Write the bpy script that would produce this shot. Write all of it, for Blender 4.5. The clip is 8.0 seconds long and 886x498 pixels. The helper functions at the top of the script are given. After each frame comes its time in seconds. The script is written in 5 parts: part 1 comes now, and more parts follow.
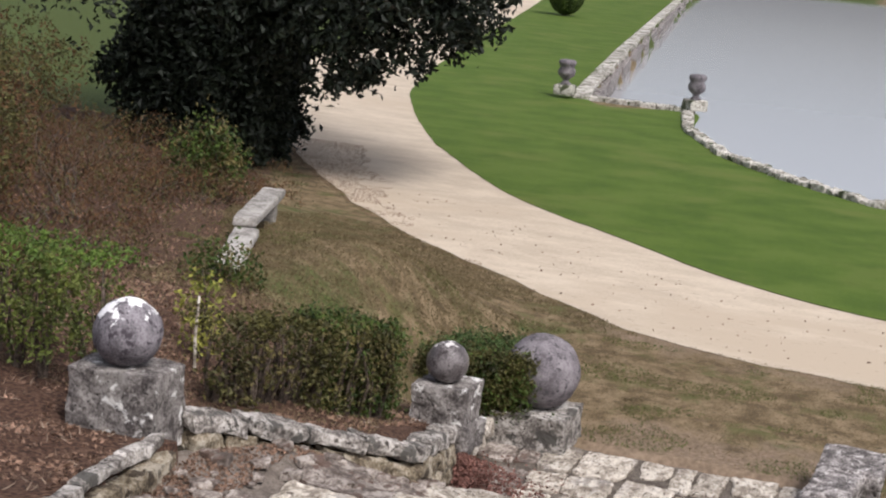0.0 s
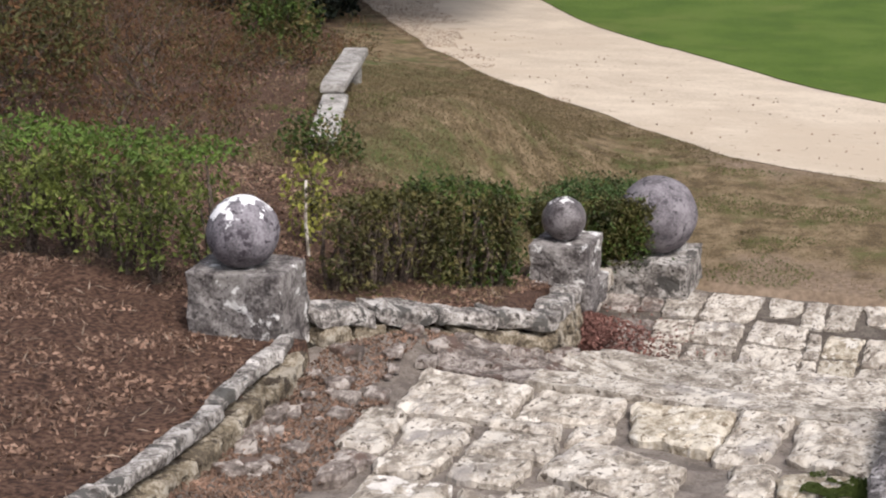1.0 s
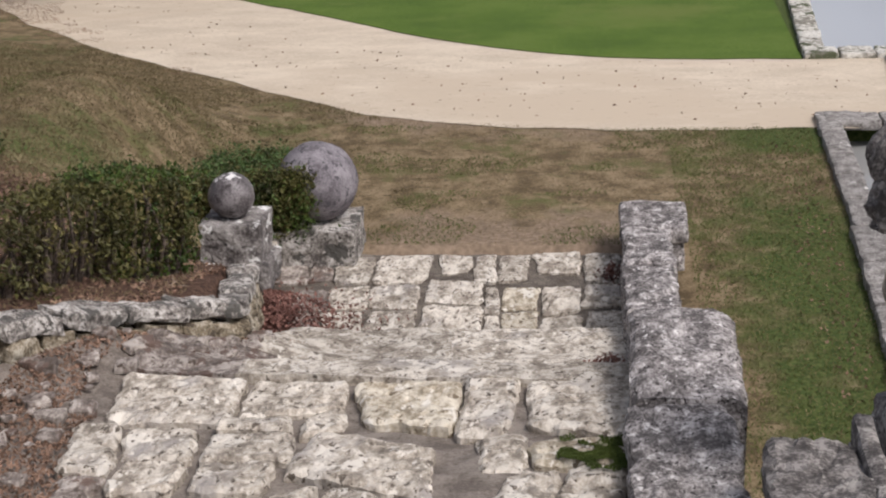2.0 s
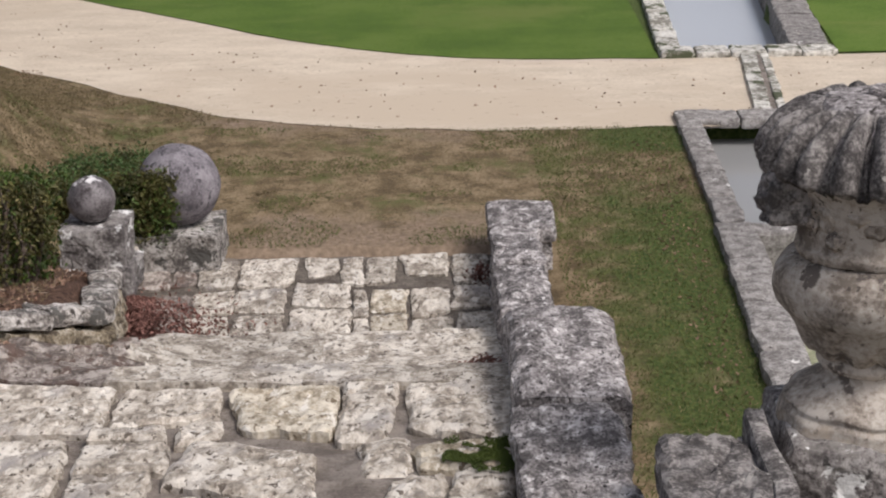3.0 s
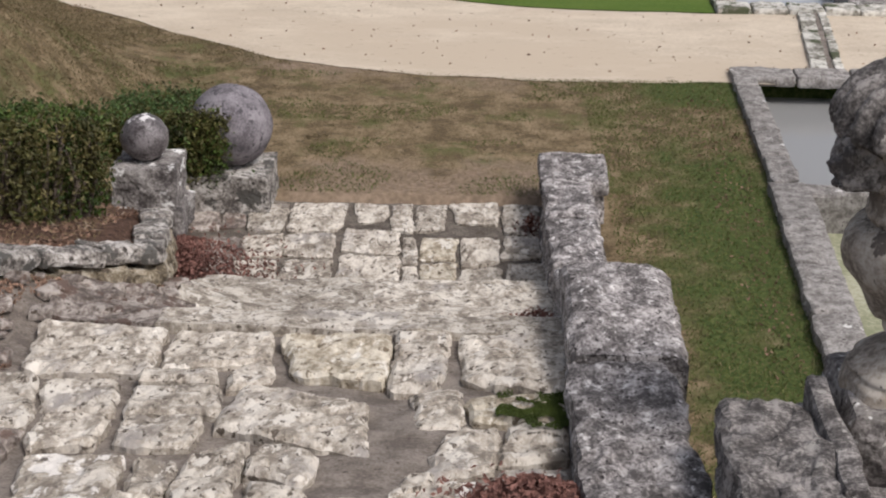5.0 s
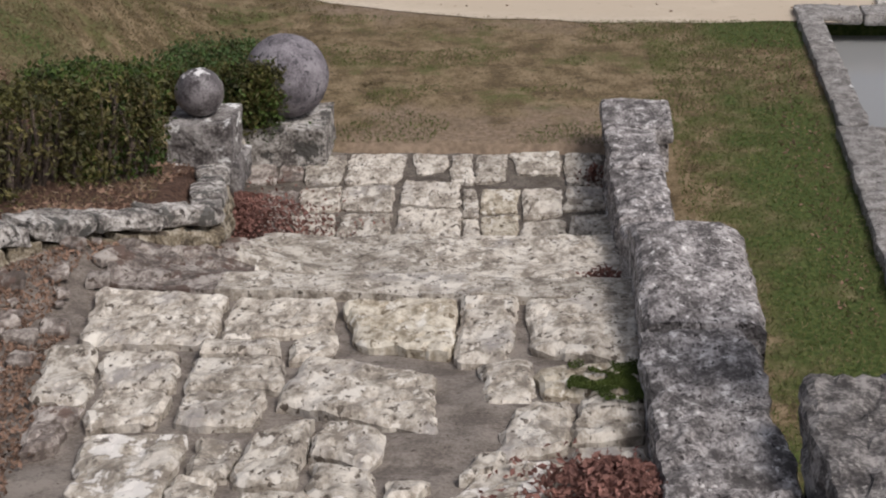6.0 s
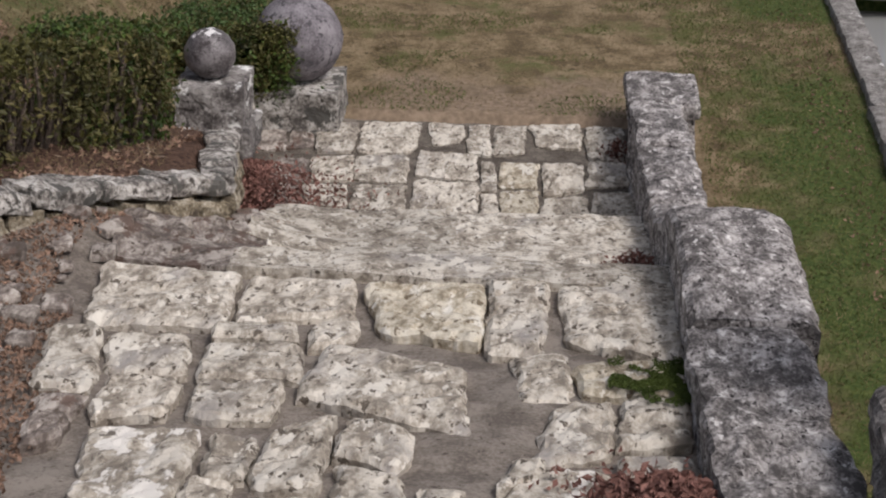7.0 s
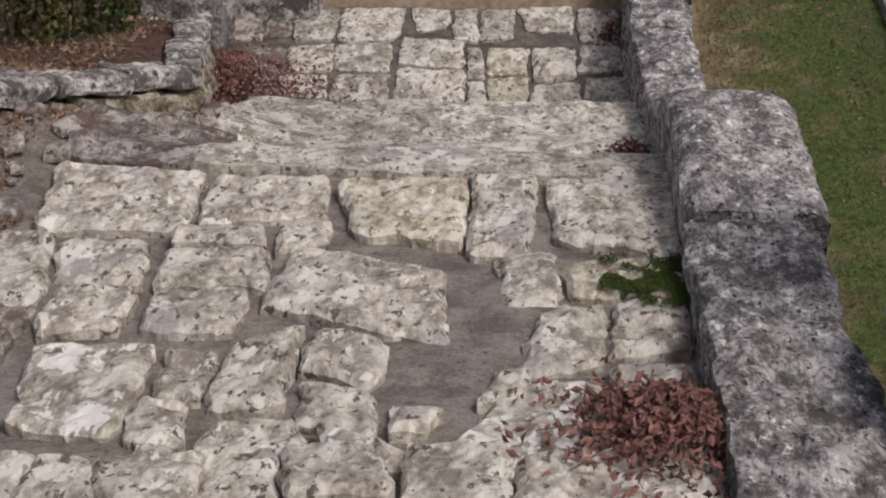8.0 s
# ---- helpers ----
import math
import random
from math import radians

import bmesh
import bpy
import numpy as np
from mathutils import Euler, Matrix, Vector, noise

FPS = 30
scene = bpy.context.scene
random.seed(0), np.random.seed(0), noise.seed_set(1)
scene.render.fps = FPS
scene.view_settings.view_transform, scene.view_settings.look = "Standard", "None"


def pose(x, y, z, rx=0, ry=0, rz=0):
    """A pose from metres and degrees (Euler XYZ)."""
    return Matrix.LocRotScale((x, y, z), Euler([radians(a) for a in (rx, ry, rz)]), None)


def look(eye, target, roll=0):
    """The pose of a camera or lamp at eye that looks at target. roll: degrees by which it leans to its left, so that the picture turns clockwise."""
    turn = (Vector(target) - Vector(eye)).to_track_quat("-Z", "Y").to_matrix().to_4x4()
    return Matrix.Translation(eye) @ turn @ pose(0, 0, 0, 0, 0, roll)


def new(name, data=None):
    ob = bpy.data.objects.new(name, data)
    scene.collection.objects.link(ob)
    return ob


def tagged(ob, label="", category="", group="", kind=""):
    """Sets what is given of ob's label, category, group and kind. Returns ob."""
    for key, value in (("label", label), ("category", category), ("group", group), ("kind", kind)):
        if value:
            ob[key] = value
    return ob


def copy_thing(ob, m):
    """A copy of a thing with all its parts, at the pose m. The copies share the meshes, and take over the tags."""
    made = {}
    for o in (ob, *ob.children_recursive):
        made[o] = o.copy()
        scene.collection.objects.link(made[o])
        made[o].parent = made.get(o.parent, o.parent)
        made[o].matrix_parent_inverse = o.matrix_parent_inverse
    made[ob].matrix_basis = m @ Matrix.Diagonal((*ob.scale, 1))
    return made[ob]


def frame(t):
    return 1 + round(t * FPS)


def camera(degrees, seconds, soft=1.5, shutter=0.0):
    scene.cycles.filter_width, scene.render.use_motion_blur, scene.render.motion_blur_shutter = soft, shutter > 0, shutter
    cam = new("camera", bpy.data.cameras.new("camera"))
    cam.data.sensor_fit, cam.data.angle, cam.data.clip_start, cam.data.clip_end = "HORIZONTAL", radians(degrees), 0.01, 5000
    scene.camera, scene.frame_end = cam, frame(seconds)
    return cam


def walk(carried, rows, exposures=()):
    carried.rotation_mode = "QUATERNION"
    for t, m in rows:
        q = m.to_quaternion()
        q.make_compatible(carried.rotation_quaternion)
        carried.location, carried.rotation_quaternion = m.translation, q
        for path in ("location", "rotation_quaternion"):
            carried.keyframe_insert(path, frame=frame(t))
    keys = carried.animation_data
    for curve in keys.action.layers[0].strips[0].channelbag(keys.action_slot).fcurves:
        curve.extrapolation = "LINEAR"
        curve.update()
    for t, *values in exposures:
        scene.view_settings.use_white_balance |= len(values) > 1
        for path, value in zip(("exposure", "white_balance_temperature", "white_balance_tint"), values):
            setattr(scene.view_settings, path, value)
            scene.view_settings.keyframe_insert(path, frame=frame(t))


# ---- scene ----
cam = camera(29.26, 8.0, 2.1)
PATH = [
    (0, (1.081, -0.771, 3.663), (-1.975, 8.550, 1.716), 5.31),
    (0.5, (0.908, -0.567, 3.662), (-2.574, 8.413, 1.197), 2.28),
    (1, (0.677, -0.413, 3.755), (-2.625, 8.518, 0.814), -0.71),
    (1.5, (0.408, -0.368, 3.710), (-1.806, 8.902, 0.679), -4.93),
    (1.7, (0.262, -0.266, 3.741), (-1.335, 9.083, 0.571), -3.71),
    (2.8, (0.015, -0.008, 3.662), (-0.351, 9.443, 0.415), -1.27),
    (3, (0.000, 0.000, 3.663), (-0.096, 9.466, 0.440), -1.06),
    (3.5, (-0.019, 0.011, 3.679), (0.249, 9.461, 0.419), -0.95),
    (4, (-0.036, -0.001, 3.680), (0.177, 9.455, 0.434), -0.24),
    (4.5, (-0.054, 0.018, 3.669), (-0.118, 9.420, 0.264), 0.79),
    (4.7, (-0.061, 0.031, 3.661), (-0.279, 9.406, 0.187), 1.22),
    (5.8, (-0.129, 0.223, 3.679), (-0.688, 9.502, -0.009), -1.20),
    (6, (-0.135, 0.288, 3.699), (-0.762, 9.481, -0.187), -0.88),
    (6.5, (-0.225, 0.434, 3.613), (-0.707, 9.716, -0.078), -1.09),
    (7, (-0.302, 0.678, 3.611), (-0.868, 9.784, -0.484), 0.87),
    (7.5, (-0.241, 0.837, 3.537), (-1.296, 9.701, -0.971), -0.30),
    (8, (-0.255, 1.081, 3.436), (-0.804, 9.905, -1.235), -0.31),
]
walk(cam, [(t, look(eye, target, roll)) for t, eye, target, roll in PATH],
     ((0.0, 0.1, 6300, 15), (0.5, 0.2, 6300, 15), (1.0, 0.22, 6300, 15), (1.5, 0.04, 6300, 15), (3.0, -0.05, 6300, 15), (4.5, -0.02, 6300, 14), (6.0, -0.24, 6300, 14), (7.0, -0.26, 6300, 14), (8.0, -0.4, 6300, 15)))

# ---- light: thin bright overcast, soft sun from the right and behind ----
world = bpy.data.worlds.new("sky")
scene.world = world
world.use_nodes = True
wn = world.node_tree.nodes
sky = wn.new("ShaderNodeTexSky")
sky.sky_type = "NISHITA"
sky.sun_disc = False
sky.sun_elevation = radians(52)
sky.sun_rotation = radians(130)
sky.air_density, sky.dust_density, sky.ozone_density = 1.0, 4.0, 1.0
wn["Background"].inputs["Strength"].default_value = 0.13
grey_sky = wn.new("ShaderNodeHueSaturation")
grey_sky.inputs["Saturation"].default_value = 0.45
world.node_tree.links.new(sky.outputs[0], grey_sky.inputs["Color"])
world.node_tree.links.new(grey_sky.outputs[0], wn["Background"].inputs["Color"])
sun_data = bpy.data.lights.new("sun", "SUN")
sun_data.energy, sun_data.angle, sun_data.color = 2.3, radians(18), (1.0, 0.95, 0.88)
sun = new("sun", sun_data)
sun.matrix_world = look((12, -10, 20), (0, 0, 0))


# ---- materials ----
def ramp(nodes, stops):
    node = nodes.new("ShaderNodeValToRGB")
    el = node.color_ramp.elements
    while len(el) < len(stops):
        el.new(0.5)
    for e, (p, c) in zip(el, stops):
        e.position, e.color = p, (*c, 1)
    return node


def material(name, dark, mid, light, scale=6.0, fine=60.0, rough=0.9, bump=0.4, depth=0.01, spots=None, spot_scale=9.0,
             spot_at=0.565, vary=0.12, streak=(1, 1, 1), patch=None, patch_scale=1.5, patch_at=0.55, pits=None, pit_scale=26, pit_at=0.6):
    """A weathered surface: large tone patches, fine grain, relief; spots (lichen) and a second broad patch colour if given."""
    m = bpy.data.materials.new(name)
    m.use_nodes = True
    n, l = m.node_tree.nodes, m.node_tree.links
    b = n["Principled BSDF"]
    b.inputs["Roughness"].default_value = rough
    b.inputs["Specular IOR Level"].default_value = 0.25
    geo = n.new("ShaderNodeNewGeometry")
    info = n.new("ShaderNodeObjectInfo")
    shift = n.new("ShaderNodeVectorMath")
    shift.operation = "MULTIPLY_ADD"
    shift.inputs[1].default_value = (1, 1, 1)
    rnd = n.new("ShaderNodeMath")
    rnd.operation = "MULTIPLY"
    rnd.inputs[1].default_value = 7.0
    l.new(info.outputs["Random"], rnd.inputs[0])
    l.new(geo.outputs["Position"], shift.inputs[0])
    l.new(rnd.outputs[0], shift.inputs[2])
    mp = n.new("ShaderNodeMapping")
    mp.inputs["Scale"].default_value = streak
    l.new(shift.outputs[0], mp.inputs["Vector"])

    def noise_node(s, detail, r=0.6):
        t = n.new("ShaderNodeTexNoise")
        t.inputs["Scale"].default_value, t.inputs["Detail"].default_value, t.inputs["Roughness"].default_value = s, detail, r
        l.new(mp.outputs[0], t.inputs["Vector"])
        return t

    big, small = noise_node(scale, 6), noise_node(fine, 4, 0.7)
    mixv = n.new("ShaderNodeMath")
    mixv.operation = "MULTIPLY_ADD"
    mixv.inputs[1].default_value = 0.55
    half = n.new("ShaderNodeMath")
    half.operation = "MULTIPLY"
    half.inputs[1].default_value = 0.45
    l.new(small.outputs["Fac"], half.inputs[0])
    l.new(big.outputs["Fac"], mixv.inputs[0])
    l.new(half.outputs[0], mixv.inputs[2])
    col = ramp(n, [(0.42, dark), (0.5, mid), (0.575, light)])
    l.new(mixv.outputs[0], col.inputs["Fac"])
    out = col.outputs["Color"]

    def lay(out, colour, s, at, soft=0.05, detail=8):
        t = noise_node(s, detail, 0.65)
        r = ramp(n, [(at, (0, 0, 0)), (at + soft, (1, 1, 1))])
        l.new(t.outputs["Fac"], r.inputs["Fac"])
        x = n.new("ShaderNodeMix")
        x.data_type = "RGBA"
        l.new(r.outputs["Color"], x.inputs["Factor"])
        l.new(out, x.inputs[6])
        x.inputs[7].default_value = (*colour, 1)
        return x.outputs[2]

    if patch:
        out = lay(out, patch, patch_scale, patch_at, 0.12)
    if spots:
        out = lay(out, spots, spot_scale, spot_at, 0.03)
    if pits:
        out = lay(out, pits, pit_scale, pit_at, 0.05, 3)
    hsv = n.new("ShaderNodeHueSaturation")
    val = n.new("ShaderNodeMapRange")
    val.inputs["To Min"].default_value, val.inputs["To Max"].default_value = 1 - vary, 1 + vary
    l.new(info.outputs["Random"], val.inputs["Value"])
    l.new(val.outputs["Result"], hsv.inputs["Value"])
    l.new(out, hsv.inputs["Color"])
    l.new(hsv.outputs["Color"], b.inputs["Base Color"])
    bp = n.new("ShaderNodeBump")
    bp.inputs["Strength"].default_value, bp.inputs["Distance"].default_value = bump, depth
    l.new(mixv.outputs[0], bp.inputs["Height"])
    l.new(bp.outputs["Normal"], b.inputs["Normal"])
    return m


def leaf_material(name, dark, light, rough=0.6, hue=0.02):
    m = bpy.data.materials.new(name)
    m.use_nodes = True
    n, l = m.node_tree.nodes, m.node_tree.links
    b = n["Principled BSDF"]
    b.inputs["Roughness"].default_value = rough
    b.inputs["Specular IOR Level"].default_value = 0.3
    geo = n.new("ShaderNodeNewGeometry")
    r = ramp(n, [(0.0, dark), (0.75, light), (1.0, tuple(min(1, c * 1.4) for c in light))])
    drift = n.new("ShaderNodeTexNoise")
    drift.inputs["Scale"].default_value, drift.inputs["Detail"].default_value = 5.0, 3
    l.new(geo.outputs["Position"], drift.inputs["Vector"])
    wide = n.new("ShaderNodeMapRange")
    wide.inputs["From Min"].default_value, wide.inputs["From Max"].default_value = 0.34, 0.66
    l.new(drift.outputs["Fac"], wide.inputs["Value"])
    mean = n.new("ShaderNodeMix")
    mean.inputs["Factor"].default_value = 0.55
    l.new(geo.outputs["Random Per Island"], mean.inputs[2])
    l.new(wide.outputs["Result"], mean.inputs[3])
    l.new(mean.outputs[0], r.inputs["Fac"])
    l.new(r.outputs["Color"], b.inputs["Base Color"])
    return m


def water_material(name, colour, rough=0.05):
    m = bpy.data.materials.new(name)
    m.use_nodes = True
    n, l = m.node_tree.nodes, m.node_tree.links
    b = n["Principled BSDF"]
    b.inputs["Base Color"].default_value = (*colour, 1)
    b.inputs["Roughness"].default_value = rough
    b.inputs["IOR"].default_value = 1.33
    t = n.new("ShaderNodeTexNoise")
    t.inputs["Scale"].default_value = 2.5
    t.inputs["Detail"].default_value = 3
    bp = n.new("ShaderNodeBump")
    bp.inputs["Strength"].default_value, bp.inputs["Distance"].default_value = 0.015, 0.02
    geo = n.new("ShaderNodeNewGeometry")
    l.new(geo.outputs["Position"], t.inputs["Vector"])
    l.new(t.outputs["Fac"], bp.inputs["Height"])
    l.new(bp.outputs["Normal"], b.inputs["Normal"])
    return m


PALE = material("pale_limestone", (0.22, 0.188, 0.15), (0.415, 0.368, 0.304), (0.61, 0.56, 0.48), 8, 34, bump=0.8, depth=0.014, streak=(1.1, 0.6, 1),
                spots=(0.63, 0.585, 0.51), spot_scale=11, spot_at=0.56, patch=(0.31, 0.285, 0.262), patch_scale=2.4, pits=(0.11, 0.09, 0.07), pit_scale=28, pit_at=0.585)
DIRTY = material("soil_stained_limestone", (0.1, 0.08, 0.068), (0.22, 0.185, 0.16), (0.42, 0.375, 0.33), 8, 36, bump=0.8, depth=0.014, streak=(1.1, 0.6, 1),
                 spots=(0.13, 0.09, 0.072), spot_scale=7, spot_at=0.55, pits=(0.09, 0.07, 0.055), pit_scale=24, pit_at=0.6)
GREY = material("grey_lichen_limestone", (0.085, 0.076, 0.071), (0.25, 0.228, 0.216), (0.49, 0.455, 0.432), 11, 70, bump=0.7, depth=0.01, streak=(1.1, 0.6, 1),
                patch=(0.085, 0.076, 0.072), patch_scale=15, patch_at=0.535, spots=(0.68, 0.65, 0.62), spot_scale=22, spot_at=0.6, pits=(0.04, 0.034, 0.032), pit_scale=42, pit_at=0.585)
URN = material("weathered_urn_limestone", (0.19, 0.16, 0.13), (0.36, 0.315, 0.265), (0.49, 0.445, 0.385), 6, 45, bump=0.5, depth=0.008,
               spots=(0.13, 0.11, 0.095), spot_scale=7, spot_at=0.575, patch=(0.4, 0.33, 0.25), patch_scale=4, patch_at=0.56, pits=(0.1, 0.085, 0.07), pit_scale=28, pit_at=0.63)
BALL = material("grey_ball_stone", (0.11, 0.098, 0.105), (0.19, 0.172, 0.185), (0.27, 0.25, 0.26), 8, 90, bump=0.4, depth=0.006,
                spots=(0.08, 0.075, 0.08), spot_scale=20, spot_at=0.565)
MORTAR = material("earth_joint", (0.13, 0.108, 0.09), (0.2, 0.17, 0.143), (0.27, 0.235, 0.2), 8, 80, bump=0.6, pits=(0.09, 0.07, 0.055), pit_scale=30, pit_at=0.63)
# Joint earth darkened in its colour for the shade deep between landing slabs.
JOINT = material("shade_dark_joint", (0.065, 0.053, 0.042), (0.115, 0.096, 0.078), (0.18, 0.155, 0.128), 8, 80, bump=0.5)
CHALK = material("chalky_limestone", (0.23, 0.195, 0.155), (0.41, 0.365, 0.3), (0.6, 0.55, 0.475), 8, 34, bump=0.8, depth=0.014, streak=(1.1, 0.6, 1),
                 spots=(0.72, 0.68, 0.62), spot_scale=9, spot_at=0.53, pits=(0.17, 0.145, 0.12), pit_scale=22, pit_at=0.61)
BUFF = material("buff_limestone", (0.26, 0.215, 0.15), (0.45, 0.395, 0.305), (0.62, 0.565, 0.46), 8, 36, bump=0.8, depth=0.014, streak=(1.1, 0.6, 1),
                spots=(0.66, 0.62, 0.54), spot_scale=9, spot_at=0.56, pits=(0.16, 0.125, 0.085), pit_scale=20, pit_at=0.585)
GRAVEL = material("pale_gravel", (0.48, 0.405, 0.31), (0.55, 0.468, 0.36), (0.62, 0.535, 0.42), 2.2, 45, bump=0.4, depth=0.006,
                  patch=(0.515, 0.43, 0.325), patch_scale=0.5, patch_at=0.52, streak=(0.5, 1, 1), pits=(0.41, 0.34, 0.255), pit_scale=14, pit_at=0.63)
DRY = material("dry_grass", (0.085, 0.062, 0.032), (0.16, 0.116, 0.062), (0.25, 0.19, 0.115), 4.5, 55, bump=0.5, depth=0.025,
               patch=(0.098, 0.1, 0.034), patch_scale=2.2, patch_at=0.53, spots=(0.24, 0.18, 0.11), spot_scale=6, spot_at=0.61, pits=(0.06, 0.046, 0.022), pit_scale=16, pit_at=0.62)
LAWN = material("green_lawn", (0.06, 0.106, 0.012), (0.077, 0.13, 0.015), (0.1, 0.15, 0.024), 1.4, 34, bump=0.5, depth=0.03,
                patch=(0.115, 0.15, 0.03), patch_scale=0.8, patch_at=0.53, streak=(0.7, 0.9, 1))
BARK = material("bark", (0.04, 0.03, 0.025), (0.08, 0.065, 0.05), (0.14, 0.11, 0.09), 12, 60)
# Pale base colour makes up for part of the sky's reflection.
WATER = water_material("sky_pale_water", (0.42, 0.44, 0.46))
MURKY = water_material("murky_water", (0.27, 0.27, 0.26), 0.08)
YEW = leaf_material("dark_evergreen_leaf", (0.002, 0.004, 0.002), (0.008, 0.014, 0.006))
BOX = leaf_material("hedge_leaf", (0.01, 0.022, 0.004), (0.07, 0.11, 0.019))
BROWNLEAF = leaf_material("dead_leaf", (0.055, 0.033, 0.022), (0.29, 0.185, 0.13), 0.8)
STRAW = leaf_material("pale_dry_twig", (0.16, 0.12, 0.085), (0.42, 0.33, 0.25), 0.8)

def ground_material():
    """Dry grass, greener and in places shade-dark by the attribute green, covered by leaf litter by the attribute
    litter.
    """
    m = DRY
    n, l = m.node_tree.nodes, m.node_tree.links
    b = n["Principled BSDF"]
    out = b.inputs["Base Color"].links[0].from_socket
    # Litter tones are darkened to carry the canopy shade over the bank.
    for key, colours, s in (("green", ((0.035, 0.055, 0.011), (0.06, 0.085, 0.019), (0.095, 0.115, 0.034)), 30), ("bare", ((0.17, 0.125, 0.085), (0.23, 0.17, 0.118), (0.29, 0.22, 0.155)), 22), ("litter", ((0.026, 0.014, 0.009), (0.075, 0.04, 0.026), (0.14, 0.085, 0.058)), 42)):
        at = n.new("ShaderNodeAttribute")
        at.attribute_name = key
        geo = n.new("ShaderNodeNewGeometry")
        edge, grain = n.new("ShaderNodeTexNoise"), n.new("ShaderNodeTexNoise")
        edge.inputs["Scale"].default_value, edge.inputs["Detail"].default_value = 3.0, 6
        grain.inputs["Scale"].default_value, grain.inputs["Detail"].default_value = s, 5
        l.new(geo.outputs["Position"], edge.inputs["Vector"])
        l.new(geo.outputs["Position"], grain.inputs["Vector"])
        add = n.new("ShaderNodeMath")
        add.operation = "ADD"
        l.new(at.outputs["Fac"], add.inputs[0])
        l.new(edge.outputs["Fac"], add.inputs[1])
        r = ramp(n, [(0.72, (0, 0, 0)), (1.25, (1, 1, 1))])
        l.new(add.outputs[0], r.inputs["Fac"])
        c = ramp(n, [(0.36, colours[0]), (0.5, colours[1]), (0.66, colours[2])])
        l.new(grain.outputs["Fac"], c.inputs["Fac"])
        x = n.new("ShaderNodeMix")
        x.data_type = "RGBA"
        l.new(r.outputs["Color"], x.inputs["Factor"])
        l.new(out, x.inputs[6])
        l.new(c.outputs["Color"], x.inputs[7])
        out = x.outputs[2]
    l.new(out, b.inputs["Base Color"])
    return m


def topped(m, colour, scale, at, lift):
    """Adds a pale upper side, broken up by noise: lichen crust on one ball, a painted highlight on the small one."""
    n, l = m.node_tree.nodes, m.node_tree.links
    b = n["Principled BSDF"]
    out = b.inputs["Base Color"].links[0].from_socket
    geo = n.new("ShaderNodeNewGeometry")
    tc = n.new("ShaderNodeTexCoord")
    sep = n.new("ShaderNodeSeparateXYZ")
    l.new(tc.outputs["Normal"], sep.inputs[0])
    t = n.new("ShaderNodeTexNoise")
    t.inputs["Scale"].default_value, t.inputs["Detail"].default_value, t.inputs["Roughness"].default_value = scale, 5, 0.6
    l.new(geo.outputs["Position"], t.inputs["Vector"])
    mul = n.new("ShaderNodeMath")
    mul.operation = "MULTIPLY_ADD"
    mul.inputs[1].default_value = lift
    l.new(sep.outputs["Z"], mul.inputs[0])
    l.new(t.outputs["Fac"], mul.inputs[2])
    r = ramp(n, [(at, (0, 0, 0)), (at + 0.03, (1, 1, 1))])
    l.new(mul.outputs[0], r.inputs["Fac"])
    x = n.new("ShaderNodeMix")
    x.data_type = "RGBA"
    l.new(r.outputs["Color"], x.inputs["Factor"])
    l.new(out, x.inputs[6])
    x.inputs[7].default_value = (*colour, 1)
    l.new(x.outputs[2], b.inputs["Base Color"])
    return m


GROUND = ground_material()
FLOOR = material("silted_floor", (0.22, 0.23, 0.14), (0.31, 0.31, 0.21), (0.4, 0.39, 0.29), 2, 30)
BALLSTONE = material("grey_pedestal_stone", (0.07, 0.061, 0.058), (0.168, 0.152, 0.142), (0.3, 0.28, 0.262), 9, 60, bump=0.7, depth=0.012,
                     spots=(0.66, 0.65, 0.62), spot_scale=8, spot_at=0.585, patch=(0.24, 0.225, 0.2), patch_scale=4, pits=(0.05, 0.045, 0.042), pit_scale=24, pit_at=0.6)
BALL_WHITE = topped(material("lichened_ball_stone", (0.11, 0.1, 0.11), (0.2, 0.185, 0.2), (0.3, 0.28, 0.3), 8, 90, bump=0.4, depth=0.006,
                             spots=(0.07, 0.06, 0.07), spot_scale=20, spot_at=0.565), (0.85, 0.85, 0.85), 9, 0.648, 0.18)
# The pale top of the small ball is a highlight put into its colour.
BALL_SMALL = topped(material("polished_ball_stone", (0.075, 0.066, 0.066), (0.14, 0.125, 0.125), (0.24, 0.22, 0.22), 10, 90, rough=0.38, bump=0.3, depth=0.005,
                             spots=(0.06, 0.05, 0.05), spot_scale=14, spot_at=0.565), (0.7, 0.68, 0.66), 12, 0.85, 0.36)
CAPSTONE = material("whitish_coping_stone", (0.1, 0.088, 0.08), (0.3, 0.275, 0.245), (0.56, 0.53, 0.49), 9, 50, bump=0.8, depth=0.015, pits=(0.06, 0.052, 0.045), pit_scale=24, pit_at=0.59,
                    spots=(0.1, 0.095, 0.085), spot_scale=8, spot_at=0.545)
OCHRE = material("ochre_rubble_stone", (0.09, 0.072, 0.05), (0.23, 0.19, 0.13), (0.39, 0.35, 0.28), 8, 50, bump=0.9, depth=0.02,
                 spots=(0.07, 0.055, 0.04), spot_scale=9, spot_at=0.545)
URN_DARK = material("blackened_urn_limestone", (0.06, 0.054, 0.051), (0.15, 0.137, 0.128), (0.33, 0.305, 0.285), 12, 80, bump=0.6, depth=0.008,
                    spots=(0.36, 0.34, 0.31), spot_scale=16, spot_at=0.605)
LIDTOP = material("crusted_lid_limestone", (0.09, 0.08, 0.076), (0.25, 0.228, 0.218), (0.5, 0.465, 0.445), 14, 60, bump=0.9, depth=0.014,
                  pits=(0.06, 0.052, 0.048), pit_scale=36, pit_at=0.58)
